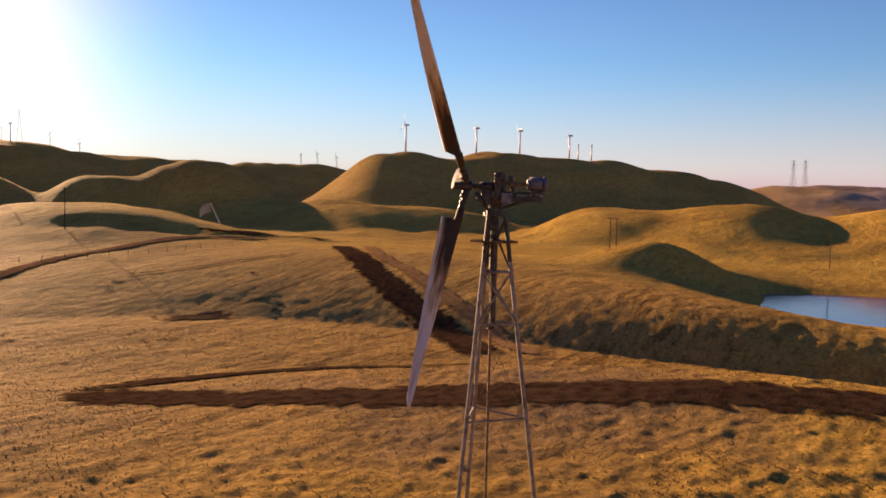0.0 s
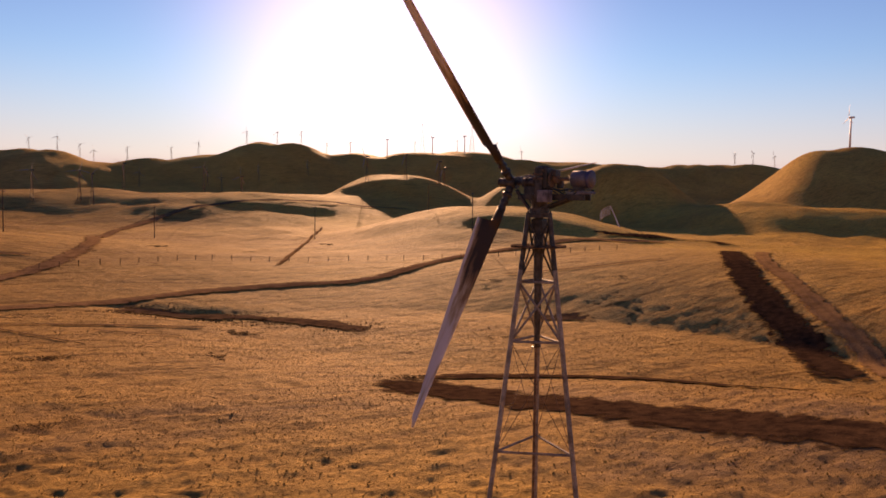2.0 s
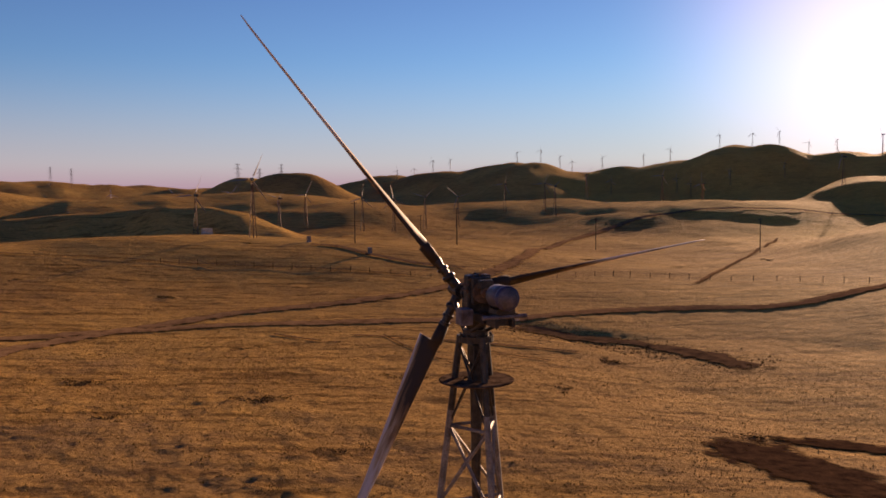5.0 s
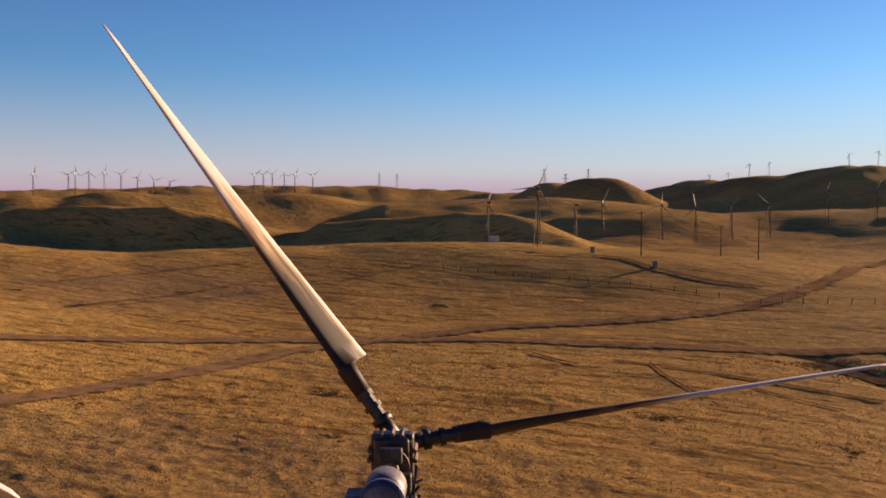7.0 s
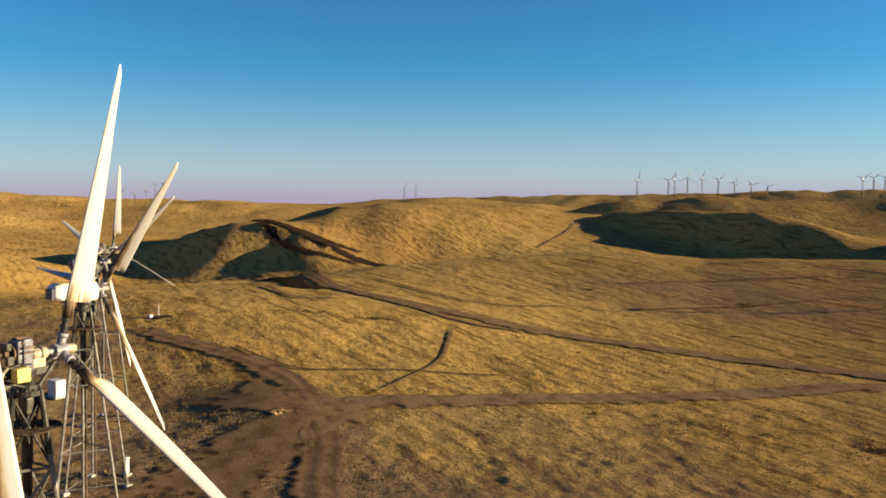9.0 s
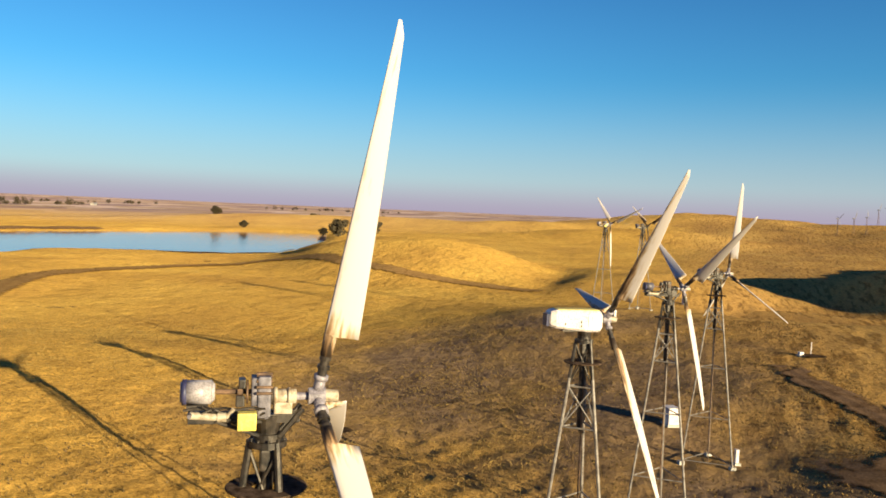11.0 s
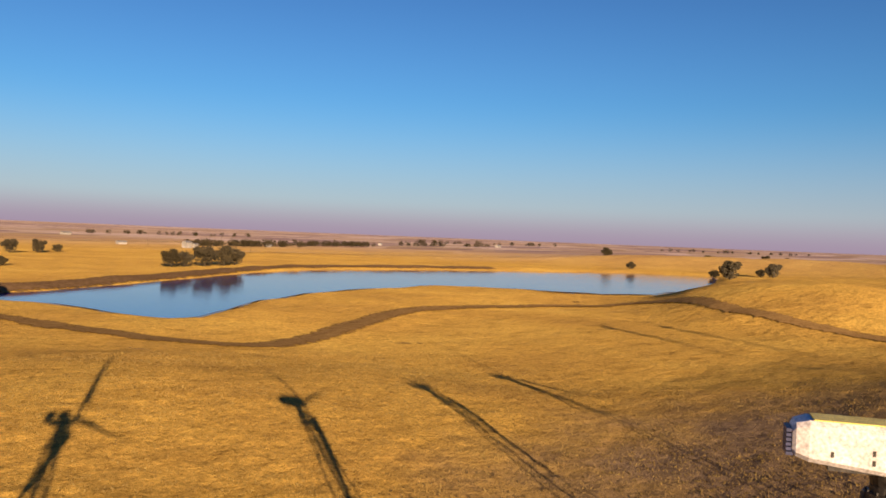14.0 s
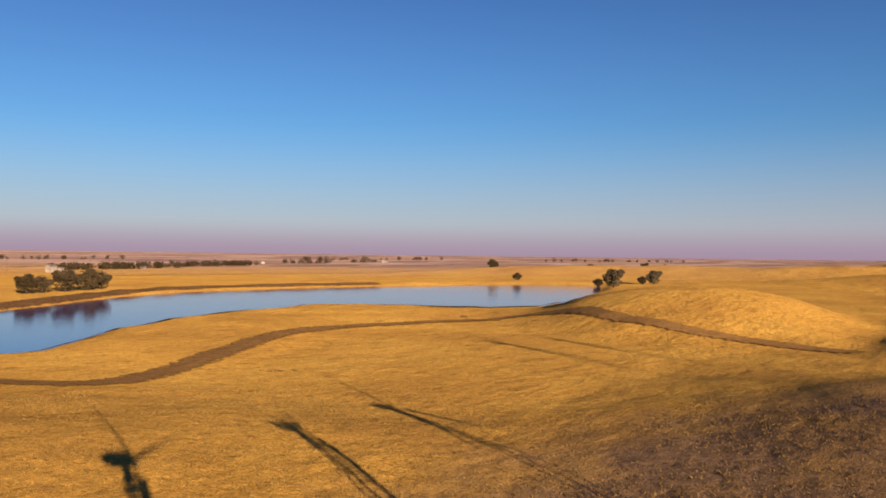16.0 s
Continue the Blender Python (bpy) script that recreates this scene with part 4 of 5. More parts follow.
def cover(base):
    def shell(bm):
        """A box with chamfered edges, drawn in towards the rear and under the nose."""
        rings = []
        for y, w, lo, hi in ((0.76, 0.38, 17.86, 18.60), (0.62, 0.48, 17.72, 18.74), (0.0, 0.5, 17.72, 18.76), (-1.6, 0.5, 17.88, 18.76), (-1.86, 0.43, 17.96, 18.68), (-1.93, 0.36, 18.02, 18.58)):
            c = 0.1
            rings.append([bm.verts.new((x, y, z)) for x, z in ((-w, lo + c), (-w, hi - c), (-w + c, hi), (w - c, hi), (w, hi - c), (w, lo + c), (w - c, lo), (-w + c, lo))])
        for p, q in zip(rings, rings[1:]):
            for k in range(8):
                bm.faces.new((p[k], p[(k + 1) % 8], q[(k + 1) % 8], q[k]))
        bm.faces.new(rings[0])
        bm.faces.new(rings[-1])
    shell_part = simple("nacelle_cover", base, WHITE, shell, "clean white nacelle cover")
    simple("roof_edge", shell_part, YELLOW, lambda bm: box(bm, 0, -0.47, 18.775, 0.82, 2.1, 0.03, 0.01))
    simple("vent", shell_part, BLUE, lambda bm: [box(bm, 0, -1.98, 18.0 + 0.1 * i, 0.66, 0.14, 0.07) for i in range(6)], "dark blue louvred rear vent")
    for y, z in ((-1.15, 18.1), (-0.35, 18.2), (-0.35, 18.0)):
        for s in (-1, 1):
            simple("port", shell_part, GREASE, lambda bm: box(bm, s * 0.5, y, z, 0.024, 0.06, 0.12))
    simple("door_seam", shell_part, CAST, lambda bm: [box(bm, q * 0.497, 0.0, 18.28, 0.016, 0.018, 0.74) for q in (-1, 1)])
    simple("main_bearing", base, CREAM, lambda bm: tube(bm, (0, 0.6, 18.3), (0, 0.95, 18.3), 0.15, 14))
    simple("bedplate", base, GREASE, lambda bm: (tube(bm, (0, 0, TOP + 0.1), (0, 0, 17.9), 0.3, 14, 0.4), box(bm, 0, -0.4, 17.78, 0.6, 1.6, 0.14)))


HUB_Y, CONE = 1.1, radians(9.8)


def blade_mesh(coat, rmax=8.88):
    """Lofted along local z; the chord along local x, its trailing edge at +x."""
    bm = bmesh.new()

    def section(r, chord, thick, lead, twist):
        pts = []
        for i in range(14):
            t = 2 * math.pi * i / 14
            u = 0.5 - 0.5 * math.cos(t)
            h = thick * (math.sqrt(max(u, 0)) * 1.6 - 1.35 * u - 0.25 * u ** 3) * (1 if math.sin(t) > 0 else -0.75)
            x, y = -lead + u * chord, h
            c, s = math.cos(radians(twist)), math.sin(radians(twist))
            pts.append(bm.verts.new((x * c - y * s, x * s + y * c, r)))
        return pts

    def ring(r, rad):
        return [bm.verts.new((-rad * math.cos(2 * math.pi * i / 14), rad * math.sin(2 * math.pi * i / 14), r)) for i in range(14)]

    rows = [ring(1.0, 0.14), ring(1.35, 0.155), ring(1.5, 0.16)]
    n = 22
    for i in range(n + 1):
        u = i / n
        r = 1.53 + (rmax - 1.53) * u
        chord = 0.82 * (1 - u) + 0.19 * u + 0.04 * math.sin(math.pi * u)
        if u > 0.96:
            chord *= 1 - 2.2 * (u - 0.96) / 0.16
        rows.append(section(r, chord, 0.16 * (1 - u) + 0.03, 0.16 - 0.05 * u, -11 + 26 * u))
    for a, b in zip(rows, rows[1:]):
        for i in range(14):
            bm.faces.new((a[i], a[(i + 1) % 14], b[(i + 1) % 14], b[i]))
    bm.faces.new(rows[0])
    bm.faces.new(list(reversed(rows[-1])))
    bmesh.ops.recalc_face_normals(bm, faces=bm.faces)
    me = bpy.data.meshes.new("blade")
    bm.to_mesh(me)
    bm.free()
    me.materials.append(coat)
    me.polygons.foreach_set("use_smooth", [True] * len(me.polygons))
    return me


# far blades: coloured dark grey for their silhouette against the sun
BACKLIT = material("backlit_grey_gelcoat", [(0.3, (0.14, 0.13, 0.13)), (0.6, (0.26, 0.24, 0.24))], 1.0, 0.7, 0, 0)
BLADE_MESH, OILY_MESH, STREAKED_MESH, BACKLIT_MESH = (blade_mesh(coat) for coat in (BLADE, OILY_BLADE, STREAKED_BLADE, BACKLIT))


def rotor(base, phase, oily, pitch, streaked):
    def boss(bm):
        tube(bm, (0, HUB_Y - 0.2, 18.3), (0, HUB_Y + 0.2, 18.3), 0.2, 16)
        tube(bm, (0, 0.6, 18.3), (0, HUB_Y - 0.1, 18.3), 0.09, 12)
    hub = simple("hub", base, GREASE if oily else HUB_PAINT, boss, "greasy black rotor hub" if oily else "lilac-grey painted rotor hub")
    simple("nose", hub, GREASE if oily else CREAM, lambda bm: tube(bm, (0, HUB_Y + 0.18, 18.3), (0, HUB_Y + 0.5, 18.3), 0.15, 14))
    for k in range(3):
        a = radians(phase + 120 * k)
        d = Vector((-math.sin(a) * math.cos(CONE), math.sin(CONE), math.cos(a) * math.cos(CONE)))
        cw, ax = Vector((math.cos(a), 0, math.sin(a))), Vector((0, 1, 0))
        chord = math.cos(radians(pitch)) * cw + math.sin(radians(pitch)) * ax
        chord = (chord - d * chord.dot(d)).normalized()
        centre = Vector((0, HUB_Y, 18.3))
        simple("socket", hub, GREASE if oily else HUB_PAINT, lambda bm: (tube(bm, centre, centre + d * 0.5, 0.13, 14), tube(bm, centre + d * 0.4, centre + d * 0.52, 0.17, 14)), "", True)
        ob = new("blade", OILY_MESH if oily else STREAKED_MESH if streaked else BLADE_MESH)
        ob.parent = base
        side = d.cross(chord)
        m = Matrix((chord, side, d)).transposed().to_4x4()
        ob.matrix_local = Matrix.Translation(centre) @ m
        ob["label"] = "blade soaked black with oil at the root" if oily else "white blade with brown oil streaks" if streaked else "white blade with chipped paint at the root"
        simple("root_sleeve", ob, GREASE, lambda bm: (tube(bm, (0, 0, 0.5), (0, 0, 1.04), 0.11, 14), tube(bm, (0, 0, 0.68), (0, 0, 0.76), 0.15, 14), tube(bm, (0, 0, 0.9), (0, 0, 1.0), 0.14, 14)), "greasy dark root sleeve")


def turbine(x, y, yaw, phase, label, covered=False, oily=False, pitch=62, grimy=False):
    base = new("wind_turbine")
    base.matrix_world = pose(x, y, ground_z(x, y) , rz=yaw)
    lattice_tower(base)
    if covered:
        cover(base)
    else:
        machinery(base, oily or grimy)
    rotor(base, phase, oily, pitch, covered)
    return tagged(base, label, "wind turbine", group="turbines in the row")


GRIMY_LABEL = "old wind turbine with grimy dark machinery on a lattice tower"
OPEN_LABEL = "old wind turbine with uncovered machinery on a lattice tripod tower"
turbine(0.50, 0.57, 20, 36.7, "old wind turbine with greasy uncovered machinery and oil-blackened blades", oily=True, pitch=75)
turbine(-20.96, 3.2, 31, -7, OPEN_LABEL, pitch=90)
turbine(-44.8, 7.4, 27.5, -35, "wind turbine with white covered nacelle on a lattice tower", True)
turbine(-66.7, 10.6, 27.5, -52, GRIMY_LABEL, grimy=True)
turbine(-87.9, 14.3, 27.5, 5, GRIMY_LABEL, grimy=True)
turbine(-172.5, -5.5, 42, 52, "wind turbine on the stony mound, rotor standing idle")
# takes the oily parts to come out dark
turbine(-192, 0.5, 42, 60, "wind turbine beyond the mound, dark against the sky", oily=True)


# ---- far and middle wind turbines, poles, pylons ----
def idle_turbine(phase, label, group):
    """A turbine of the same make, seen from far off."""
    base = new("wind_turbine")

    def slim(k, z):
        p = leg_at(k, z)
        return Vector((p.x * 0.5, p.y * 0.5, z))

    def tower(bm):
        for k in range(3):
            tube(bm, slim(k, -1.0), slim(k, TOP), 0.13, 5)
            for z in (1.5, 4.6, 7, 9.4, 11.5, 13.2, 15.5):
                tube(bm, slim(k, z), slim(k + 1, z), 0.05, 4)
            for lo, hi in ((1.5, 4.6), (4.6, 7), (7, 9.4), (9.4, 11.5), (11.5, 13.2), (13.2, 17)):
                tube(bm, slim(k, lo), slim(k + 1, hi), 0.05, 4)
    simple("tower", base, RUST, tower)
    simple("machinery", base, GREASE, lambda bm: (box(bm, 0, -0.7, 18.2, 0.9, 2.8, 1.0, 0.1), tube(bm, (0, 0.5, 18.3), (0, 1.3, 18.3), 0.16, 8)))
    for k in range(3):
        a = radians(phase + 120 * k)
        d = Vector((-math.sin(a) * math.cos(CONE), math.sin(CONE), math.cos(a) * math.cos(CONE)))
        chord = 0.5 * Vector((math.cos(a), 0, math.sin(a))) + 0.87 * Vector((0, 1, 0))
        chord = (chord - d * chord.dot(d)).normalized()
        ob = new("blade", BACKLIT_MESH)
        ob.parent = base
        ob.matrix_local = Matrix.Translation((0, HUB_Y, 18.3)) @ Matrix((chord, d.cross(chord), d)).transposed().to_4x4()
    return tagged(base, label, "wind turbine", group=group)


def sown(x, y, yaw=0.0, sink=0.0):
    return pose(x, y, ground_z(x, y) - sink, rz=yaw)


rnd = random.Random(7)
FAR = [idle_turbine(p, "small idle wind turbine on a far grass hill", "turbines on the far hills") for p in (10, 45, 70, 95, 110)]
spots = [polar(az, d) for az, d in (
    (-9.2, 1270), (-11.2, 1290), (-13.9, 1290), (-15.6, 1300), (-18.7, 1290), (-20.7, 1290), (-22.3, 1290), (-24, 1330), (-25.6, 1340), (-30, 1340), (-32.9, 1340), (-35.6, 1350),
    (-37.3, 1370), (2.8, 1500), (1.6, 1400), (0.3, 1340), (-0.9, 1330), (-5.5, 1250), (-7.1, 1250), (-8.4, 1255))]
spots += [polar(az, 755 + 6 * i) for i, az in enumerate((46.3, 44.3, 43.9, 43.1, 42.2, 41.2, 40.2, 39.2, 38.2))]
spots += [polar(az, 800) for az in (32.8, 32.2, 31.6, 30.8, 30.1, 28.9)]
spots += [polar(az, d) for az, d in ((62.5, 1300), (61.7, 1300), (78.8, 1120), (78.3, 1120), (80.9, 1000), (80.0, 1000), (79.3, 1000), (-52.3, 1400), (-53.6, 1400), (-51.2, 1400))]
spots += [(-96, 305), (-60, 243), (-92, 450), (-79, 459), (-45, 443), (-28, 446), (-11, 461), (8, 480), (40, 533), (65, 525), (102, 583), (296, 1052), (360, 1041),
          (432, 1050), (303, 1016), (260, 530), (286, 518), (310, 510), (216, 1070), (69, 505), (150, 560), (190, 600), (345, 560), (390, 700)]
for i, (x, y) in enumerate(spots):
    m = sown(x, y, 27.5 + rnd.uniform(-25, 25))
    if i < len(FAR):
        FAR[i].matrix_world = m
    else:
        copy_thing(FAR[rnd.randrange(len(FAR))], m)


def tubular_turbine(phase):
    base = new("wind_turbine")
    simple("tower", base, WHITE, lambda bm: tube(bm, (0, 0, -2), (0, 0, 25), 0.95, 14, 0.6), "", True)
    simple("nacelle", base, WHITE, lambda bm: (box(bm, 0, -0.8, 25.6, 1.6, 4.6, 1.6, 0.3), tube(bm, (0, 1.4, 25.6), (0, 2.3, 25.6), 0.7, 12, 0.3)))
    for k in range(3):
        a = radians(phase + 120 * k)
        ob = new("blade", BLADE_MESH)
        ob.parent = base
        d = Vector((-math.sin(a), 0, math.cos(a)))
        ob.matrix_local = Matrix.Translation((0, 1.9, 25.6)) @ Matrix((Vector((math.cos(a), 0, math.sin(a))), Vector((0, -1, 0)), d)).transposed().to_4x4() @ Matrix.Scale(1.3, 4)
    return tagged(base, "tall white wind turbine on a tubular tower", "wind turbine", group="tall turbines on the hills")


TALL = [tubular_turbine(p) for p in (5, 35, 80)]
for i, (az, d) in enumerate(((-58.2, 800), (-63.1, 815), (-66.1, 830), (-69.5, 850), (-28.1, 1330), (-31.2, 1335), (-33.4, 1340), (17.5, 1050), (13.8, 1000), (21.4, 1500))):
    m = sown(*polar(az, d), rnd.uniform(-10, 60))
    if i < 3:
        TALL[i].matrix_world = m
    else:
        copy_thing(TALL[i % 3], m)


def pylon():
    base = new("power_pylon")

    def lattice(bm):
        def corner(k, z):
            w = 3.4 * (1 - z / 48) ** 1.2 + 0.5
            return Vector((w * (1, -1, -1, 1)[k % 4], w * (1, 1, -1, -1)[k % 4], z))
        levels = [-1, 6, 12, 18, 24, 30, 36, 41, 46]
        for lo, hi in zip(levels, levels[1:]):
            for k in range(4):
                tube(bm, corner(k, lo), corner(k, hi), 0.16, 4)
                tube(bm, corner(k, lo), corner(k + 1, hi), 0.09, 4)
                tube(bm, corner(k, hi), corner(k + 1, hi), 0.09, 4)
    simple("lattice", base, STEEL, lattice)
    for z, w in ((33, 6), (39, 7.5), (45, 5)):
        def arm(bm):
            for s in (-1, 1):
                tube(bm, (0, 0, z + 1.2), (s * w, 0, z), 0.13, 4)
                tube(bm, (0, 0, z), (s * w, 0, z), 0.13, 4)
                tube(bm, (s * w, 0, z), (s * w, 0, z - 1.6), 0.1, 4)
        simple("arm", base, STEEL, arm)
    return tagged(base, "tall steel lattice power pylon on the hills", "pylon", group="power pylons")


PYLON = pylon()
for i, (az, d) in enumerate(((-30.5, 1330), (-33.9, 1350), (24.9, 2150), (23.7, 2150), (12.0, 1250), (13.4, 1200), (-83.7, 1580), (-84.4, 1580), (10.6, 1500))):
    m = sown(*polar(az, d), 60)
    if i == 0:
        PYLON.matrix_world = m
    else:
        copy_thing(PYLON, m)


def pole(tall):
    base = new("utility_pole")
    simple("post", base, WOOD, lambda bm: tube(bm, (0, 0, -1), (0, 0, tall), 0.17, 8, 0.11))
    simple("crossarm", base, WOOD, lambda bm: box(bm, 0, 0.14, tall - 0.5, 2.4, 0.12, 0.14))
    for s in (-1.05, -0.45, 0.45, 1.05):
        simple("insulator", base, CAST, lambda bm: tube(bm, (s, 0.14, tall - 0.45), (s, 0.14, tall - 0.2), 0.05, 6))
    return tagged(base, "weathered wooden utility pole with a crossarm", "utility pole", group="utility poles in the valley")


POLE = pole(12.5)
POLE.matrix_world = sown(-27, 232, 40)
for x, y in ((4, 261), (60, 314), (114, 284), (137, 208), (175, 300), (-10, 330)):
    copy_thing(POLE, sown(x, y, 40))
for x, y in ((265, 78), (267, 81), (265, 8), (-500, -921), (-543, -857), (-576, -885), (-644, -892), (-715, -916), (-526, -746)):
    copy_thing(POLE, sown(x, y, 90))


def bare_mast(x, y):
    base = new("mast")
    base.matrix_world = sown(x, y)
    simple("post", base, WHITE, lambda bm: tube(bm, (0, 0, -2), (0, 0, 17), 0.75, 12, 0.6), "", True)
    simple("cap", base, CAST, lambda bm: tube(bm, (0, 0, 17), (0, 0, 17.6), 0.8, 12))
    return tagged(base, "tall pale tower without rotor on the hill", "mast", group="bare masts")


for az in (-70.1, -71.0):
    bare_mast(*polar(az, 852))


def fence(points, gap=4.5):
    line = smooth_line(points, 1.0)
    base = new("fence")
    base.matrix_world = Matrix.Translation((points[0][0], points[0][1], ground_z(*points[0])))
    inv = base.matrix_world.inverted()
    bm = bmesh.new()
    tube(bm, (0, 0, -0.3), (0, 0, 1.35), 0.07, 6)
    me = bpy.data.meshes.new("post")
    bm.to_mesh(me)
    bm.free()
    me.materials.append(WOOD)
    run, tops, last = 0.0, [], line[0]
    for p in line:
        run += (p - last).length
        last = p
        if not tops or run >= gap:
            run = 0.0
            ob = new("post", me)
            ob.parent = base
            at = Vector((p.x, p.y, ground_z(p.x, p.y)))
            ob.matrix_local = Matrix.Translation(inv @ at) @ pose(0, 0, 0, rnd.uniform(-4, 4), rnd.uniform(-4, 4), 0)
            tops.append(inv @ at)
    for z in (0.45, 0.85, 1.2):
        simple("wire", base, RUST, lambda bm: [tube(bm, a + Vector((0, 0, z)), b + Vector((0, 0, z)), 0.012, 3) for a, b in zip(tops, tops[1:])])
    return tagged(base, "wire stock fence on weathered wooden posts", "fence")


fence([(-74, 198), (-61, 197), (-46, 194), (-32, 191), (-19, 190), (-7, 188), (0, 187)])
fence([(5, 183), (21, 189), (48, 198), (67, 189), (87, 176), (102, 165), (114, 158), (150, 150)])


# ---- trees and brush ----
def leaf_cloud(bm, centre, radii, count, size, rnd):
    for _ in range(count):
        v = Vector((rnd.gauss(0, 1), rnd.gauss(0, 1), rnd.gauss(0, 1))).normalized() * (rnd.random() ** 0.45)
        c = Vector(centre) + Vector((v.x * radii[0], v.y * radii[1], v.z * radii[2]))
        a = Vector((rnd.gauss(0, 1), rnd.gauss(0, 1), rnd.gauss(0, 1))).normalized()
        b = a.orthogonal().normalized()
        s = size * rnd.uniform(0.6, 1.4)
        bm.faces.new([bm.verts.new(c + a * s), bm.verts.new(c + b * s * 0.7), bm.verts.new(c - a * s), bm.verts.new(c - b * s * 0.7)])


def tree(tall, wide, seed, label, group="", tops=9):
    rnd = random.Random(seed)
    base = new("tree")
    simple("trunk", base, BARK, lambda bm: tube(bm, (0, 0, -0.5), (0.3, 0.1, tall * 0.55), tall * 0.035, 9, tall * 0.016))
    bm = bmesh.new()
    limbs = []
    for i in range(tops):
        a = 2 * math.pi * i / tops + rnd.uniform(-0.3, 0.3)
        r = wide * rnd.uniform(0.3, 0.75)
        limbs.append(Vector((r * math.cos(a), r * math.sin(a), tall * rnd.uniform(0.4, 0.9) - 0.1 * r)))
    for p in limbs:
        simple("limb", base, BARK, lambda b2: tube(b2, (0.1, 0, tall * rnd.uniform(0.2, 0.45)), p, tall * 0.014, 6, tall * 0.005))
        leaf_cloud(bm, p, (wide * rnd.uniform(0.28, 0.42), wide * rnd.uniform(0.28, 0.42), tall * rnd.uniform(0.12, 0.2)), 230, tall * 0.042, rnd)
    leaf_cloud(bm, (0, 0, tall * 0.68), (wide * 0.62, wide * 0.62, tall * 0.3), 420, tall * 0.042, rnd)
    leaf_cloud(bm, (0, 0, tall * 0.3), (wide * 0.72, wide * 0.72, tall * 0.27), 420, tall * 0.042, rnd)
    part("crown", bm, LEAF, base)
    return tagged(base, label, "tree", group=group)


SHORE = [tree(13, 8, 1, "dark broad-crowned tree on the lake shore", "trees by the lake"), tree(11, 7, 2, "dark broad-crowned tree on the lake shore", "trees by the lake"),
         tree(15, 9.5, 3, "dark broad-crowned tree on the lake shore", "trees by the lake")]
places = [(-262, -424, 0.8), (-274, -431, 0.9), (-291, -438, 0.85), (-311, -449, 1.0), (-323, -456, 1.05), (-247, -628, 0.7), (-271, -641, 0.8), (-292, -657, 0.6),
          (-175, -432, 0.35), (-746, -422, 0.6), (-705, -316, 0.75), (-640, -272, 1.0), (-652, -278, 0.7), (-739, -290, 0.7), (-748, -283, 0.85), (-980, -600, 1.0),
          (-1156, -537, 1.0), (-1130, -530, 0.8), (-1300, -520, 1.0), (-1330, -500, 1.0)]
for i, (x, y, size) in enumerate(places):
    m = sown(x, y, rnd.uniform(0, 360))
    if i < 3:
        SHORE[i].matrix_world = m
        ob = SHORE[i]
    else:
        ob = copy_thing(SHORE[i % 3], m)
    ob.scale = (size, size, size)
tree(14.5, 4.6, 9, "large dark dense tree beside the reservoir", tops=16).matrix_world = sown(-93, -229, 30)
tree(5.5, 4.8, 10, "low dark thicket at the water's edge", tops=14).matrix_world = sown(-100, -232, 30)


def woods(name, runs, label, seed):
    """Far belts of trees, too far to count."""
    rnd = random.Random(seed)
    bm = bmesh.new()
    for x0, y0, x1, y1, count, tall in runs:
        for _ in range(count):
            t = rnd.random()
            x, y = x0 + (x1 - x0) * t + rnd.gauss(0, 8), y0 + (y1 - y0) * t + rnd.gauss(0, 8)
            h = tall * rnd.uniform(0.6, 1.2)
            leaf_cloud(bm, (x, y, ground_z(x, y) + h * 0.45), (h * 0.6, h * 0.6, h * 0.5), 60, h * 0.14, rnd)
    me = bpy.data.meshes.new(name)
    bm.to_mesh(me)
    bm.free()
    me.materials.append(LEAF)
    return tagged(new(name, me), label, "woods", kind="stuff")


woods("far_woods", [(-560, -930, -760, -980, 80, 9), (-800, -1040, -980, -1080, 60, 9), (-1150, -1180, -1500, -1250, 30, 9), (-300, -1250, -420, -1330, 12, 8),
                    (-1500, -1500, -2100, -1500, 30, 10), (-700, -1600, -1200, -1700, 24, 9), (-2200, -1200, -2600, -900, 24, 10), (-150, -1500, -420, -1600, 16, 9)],
      "dark belts of trees on the far plain", 5)


def shrub(seed, wide):
    rnd = random.Random(seed)
    base = new("shrub")
    bm = bmesh.new()
    for _ in range(9):
        c = (rnd.gauss(0, wide * 0.45), rnd.gauss(0, wide * 0.3), wide * 0.03)
        leaf_cloud(bm, c, (wide * 0.25, wide * 0.2, wide * 0.05), 60, wide * 0.018, rnd)
    part("crown", bm, BUSH, base)
    simple("stem", base, BARK, lambda b2: [tube(b2, (0, 0, -0.2), (rnd.gauss(0, wide * 0.3), rnd.gauss(0, wide * 0.2), wide * 0.07), 0.02, 4) for _ in range(8)])
    return tagged(base, "low dark dry shrub on the grass slope", "shrub", group="shrubs on the slopes")


SHRUB = [shrub(1, 3.2), shrub(2, 2.4), shrub(3, 4.0)]
for i, (x, y) in enumerate(((-58, 70), (-52, 74), (-44, 81), (-81, 119), (14, 82), (-5, 85), (-9, 50), (-58, 226), (-20, 70), (-66, 62), (-34, 62), (25, 104), (60, 84),
                            (-150, 130), (-120, 60), (-128, 52), (-300, -175), (-306, -180), (-155, -120), (-92, -120), (30, 62), (-30, 105), (-97, 120), (-60, 160), (20, 215), (70, 230), (45, 245),
                            (100, 240), (-100, 175), (-120, 150), (90, 130), (110, 110))):
    m = sown(x, y, rnd.uniform(0, 180))
    if i < 3:
        SHRUB[i].matrix_world = m
    else:
        copy_thing(SHRUB[i % 3], m)


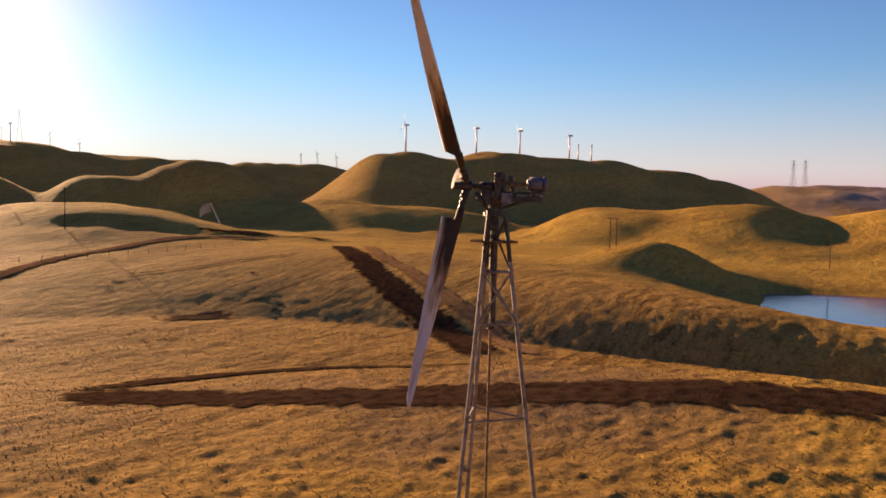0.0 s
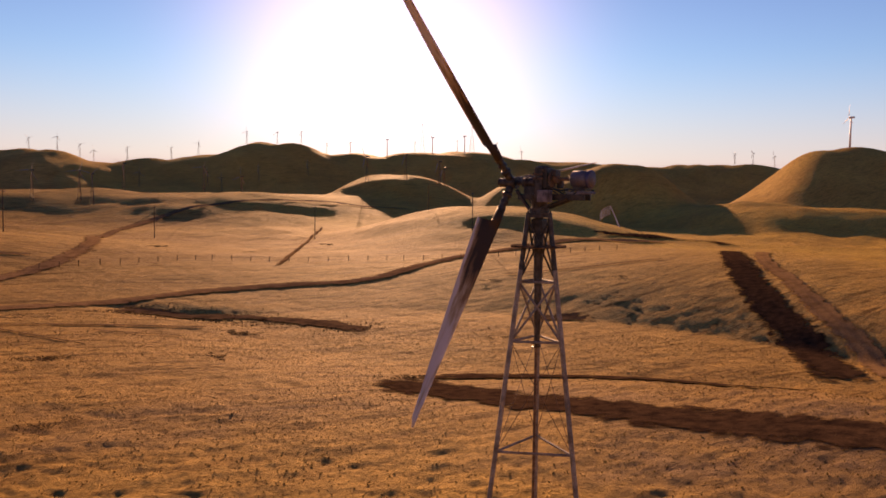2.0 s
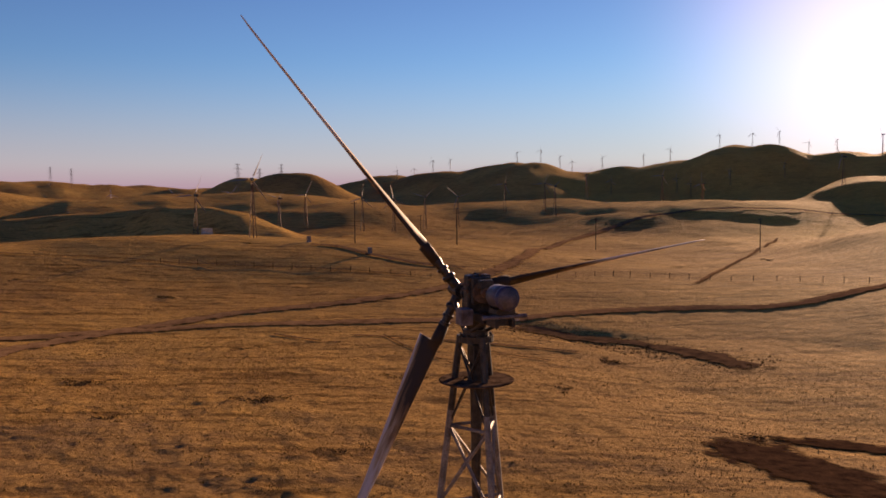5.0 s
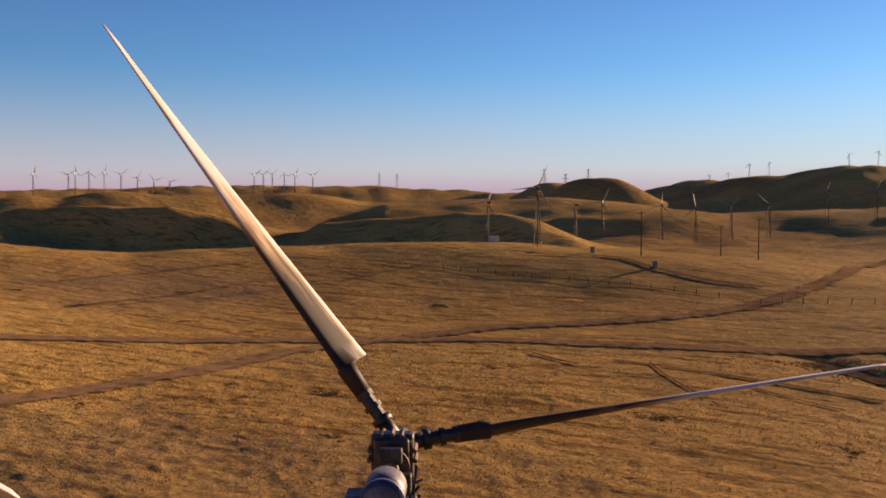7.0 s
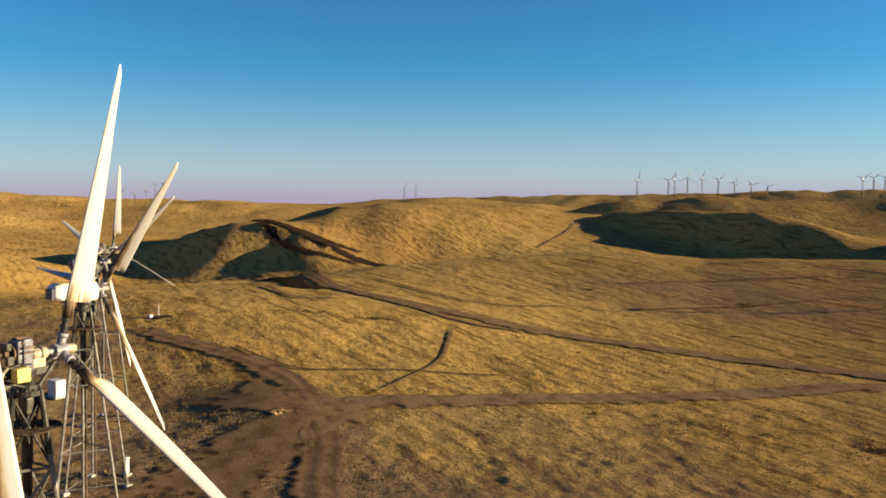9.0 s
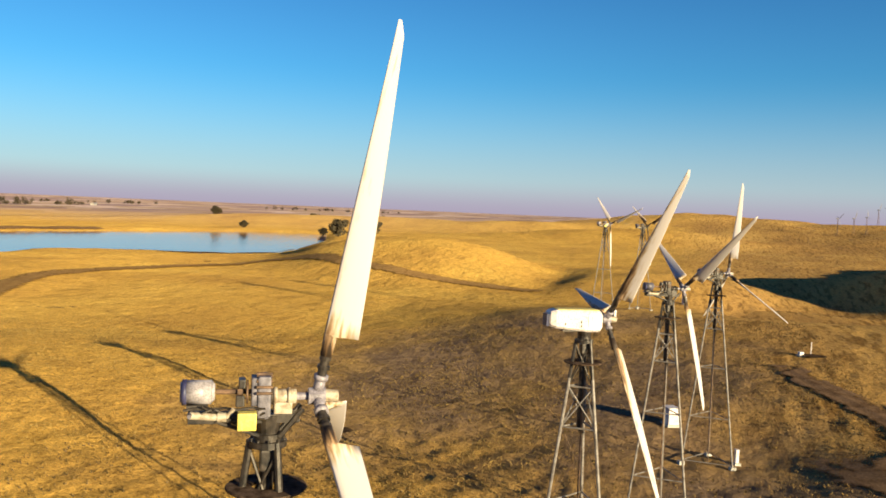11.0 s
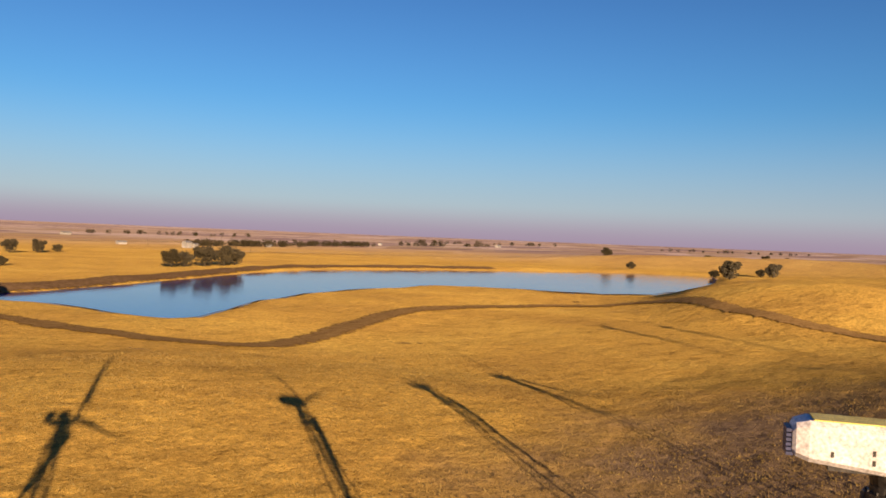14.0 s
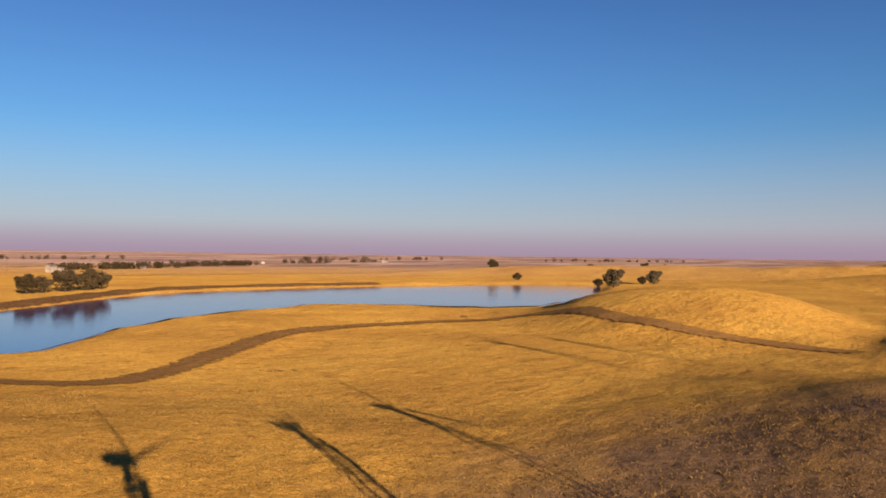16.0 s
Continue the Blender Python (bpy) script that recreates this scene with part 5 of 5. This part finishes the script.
def dead_tree():
    base = new("dead_tree")
    rnd = random.Random(4)
    simple("trunk", base, WHITE, lambda bm: tube(bm, (-3, 0, -0.3), (0.5, 0, 7.5), 0.25, 7, 0.12))
    for i in range(6):
        simple("limb", base, WHITE, lambda bm: [tube(bm, (0.3 + j * 1.0, 0.2 * i, 7.3 - i * 0.6 - 0.14 * j * j), (1.3 + j * 1.0, 0.2 * i, 7.3 - i * 0.6 - 0.14 * (j + 1) ** 2), 0.1, 5, 0.08)
                                                for j in range(4)])
    return tagged(base, "pale dead tree with drooping bare limbs", "dead tree")


dead_tree().matrix_world = sown(204, 214, 130)


# ---- small things round the machines ----
def cabinet(x, y, wide, deep, tall, mat, label, name="electrical_cabinet"):
    base = new(name)
    base.matrix_world = sown(x, y, 27.5)
    simple("body", base, mat, lambda bm: box(bm, 0, 0, tall / 2, wide, deep, tall, 0.03))
    simple("lid", base, mat, lambda bm: box(bm, 0, 0, tall + 0.03, wide + 0.1, deep + 0.1, 0.06, 0.015))
    simple("plinth", base, CONCRETE, lambda bm: box(bm, 0, 0, 0.02, wide + 0.3, deep + 0.3, 0.3, 0.02))
    simple("door", base, mat, lambda bm: box(bm, 0, -deep / 2 - 0.012, tall * 0.5, wide * 0.86, 0.03, tall * 0.84, 0.01))
    return tagged(base, label, "cabinet")


cabinet(-98.5, 10.5, 1.6, 1.2, 1.9, WHITE, "pale grey electrical cabinet near the tower feet")
cabinet(-68.4, 13.3, 0.34, 0.3, 1.5, WHITE, "slim white control post at the tower foot")
cabinet(-88.4, 17.0, 0.34, 0.3, 1.4, WHITE, "slim white control post at the tower foot")
cabinet(-169, -2.5, 0.5, 0.4, 1.6, WHITE, "white control box beside the mound tower")
cabinet(-132, 27, 0.6, 0.6, 0.5, WHITE, "small white box by a hollow in the grass")
cabinet(-41, 233, 1.0, 1.0, 1.7, STEEL, "pale box by the far track")
cabinet(-21, 214, 1.0, 1.0, 1.7, STEEL, "pale box by the far track")
cabinet(-77, 252, 3.2, 2.0, 1.9, CONCRETE, "concrete transformer box below the turbines")
cabinet(-262, 9, 1.2, 1.0, 2.2, WHITE, "white box on the slope beyond the mound")


def marker(x, y):
    base = new("marker_post")
    base.matrix_world = sown(x, y, 10)
    simple("post", base, WHITE, lambda bm: tube(bm, (0, 0, -0.2), (0.05, 0, 1.7), 0.07, 8))
    simple("pit", base, PIT, lambda bm: tube(bm, (1.6, 0, 0.0), (1.6, 0, 0.06), 1.7, 18, 1.3), "dark hollow of turned soil")
    return tagged(base, "white marker post beside a dark hollow", "marker post")


marker(-87.7, -23.9)
marker(-133.5, 28.5)


# ---- buildings on the far plain ----
def barn(x, y, long, wide, tall, yaw):
    base = new("barn")
    base.matrix_world = sown(x, y, yaw)
    walls = simple("wall", base, BARN, lambda bm: box(bm, 0, 0, tall / 2 - 0.5, long, wide, tall + 1))

    def roof(bm):
        e = 0.8
        for s in (-1, 1):
            vs = [(-long / 2 - e, s * (wide / 2 + e), tall - 0.3), (long / 2 + e, s * (wide / 2 + e), tall - 0.3), (long / 2 + e, 0, tall + wide * 0.22), (-long / 2 - e, 0, tall + wide * 0.22)]
            lower = [bm.verts.new(v) for v in vs]
            upper = [bm.verts.new((v[0], v[1], v[2] + 0.3)) for v in vs]
            bm.faces.new(lower)
            bm.faces.new(list(reversed(upper)))
            for i in range(4):
                bm.faces.new((lower[i], lower[(i + 1) % 4], upper[(i + 1) % 4], upper[i]))
    simple("roof", base, ROOFING, roof)
    for s in (-1, 1):
        simple("gable", base, BARN, lambda bm: bm.faces.new([bm.verts.new((s * long / 2, -wide / 2, tall)), bm.verts.new((s * long / 2, wide / 2, tall)), bm.verts.new((s * long / 2, 0, tall + wide * 0.22))]))
    simple("door", base, ROOFING, lambda bm: box(bm, 0, wide / 2 + 0.05, tall * 0.4, long * 0.15, 0.2, tall * 0.8))
    return tagged(base, "pale metal barn on the far plain", "barn", group="far barns")


for x, y, a, b, h, yaw in ((-350, -1102, 14, 6, 3, 10), (-512, -852, 9, 7, 6, 20), (-530, -865, 5, 4, 4, 20), (-482, -950, 11, 5, 3, 5), (-689, -950, 9, 5, 3, 30),
                           (-1523, -1243, 20, 8, 4, 20), (-1100, -1180, 12, 6, 3, 40), (-600, -1400, 16, 7, 3.5, 15), (-300, -1500, 18, 7, 4, 5)):
    barn(x, y, a, b, h, yaw)


# ---- grass tussocks and clods near the row ----
def tussocks(name, count, shape, size, mat, label, seed, blades=4):
    rs = np.random.RandomState(seed)
    pts = []
    while len(pts) < count:
        x, y = shape(rs)
        if noise.noise((x * 0.05, y * 0.05, 3)) + 0.35 * noise.noise((x * 0.3, y * 0.3, 1)) > rs.uniform(-0.7, 0.35):
            pts.append((x, y))
    xy = np.array(pts)
    z = height(xy[:, 0], xy[:, 1]) - hummocks(xy[:, 0], xy[:, 1])
    verts, faces = [], []
    for (x, y), h in zip(pts, z):
        s = size * rs.uniform(0.5, 1.5)
        for _ in range(blades):
            a, lean = rs.uniform(0, 6.283), rs.uniform(0.2, 0.9)
            c, q = math.cos(a), math.sin(a)
            i = len(verts)
            w = s * 0.42
            verts += [(x - q * w, y + c * w, h - 0.05), (x + q * w, y - c * w, h - 0.05), (x + c * s * lean, y + q * s * lean, h + s * rs.uniform(0.4, 0.9))]
            faces.append((i, i + 1, i + 2))
    return tagged(mesh_object(name, verts, faces, mat), label, "grass", kind="stuff")


def ring_area(cx, cy, lo, hi):
    def pick(rs):
        r, a = math.sqrt(rs.uniform(lo * lo, hi * hi)), rs.uniform(0, 6.283)
        return cx + r * math.cos(a), cy + r * math.sin(a)
    return pick


def strip_area(x0, x1, y0, y1):
    return lambda rs: (rs.uniform(x0, x1), rs.uniform(y0, y1))


tussocks("dry_grass", 80000, ring_area(-20, 20, 0, 115), 0.12, STRAW, "tussocks of dry straw-coloured grass", 1, 3)
tussocks("dry_grass", 60000, strip_area(-150, 30, -115, 0), 0.13, STRAW, "tussocks of dry straw-coloured grass on the slope", 2, 3)
tussocks("soil_clods", 12000, strip_area(-175, -35, -40, 32), 0.2, BUSH, "loose dark clods and dead weeds on stony soil", 3, 3)
tussocks("soil_clods", 1500, lambda rs: (lambda t, w: (12 + 34 * t + w, 134 - 32 * t ** 1.3 + 0.6 * w))(rs.uniform(0, 1), rs.normal(0, 3.2)), 0.2, BUSH, "dark clods tumbled into the gully", 4, 4)
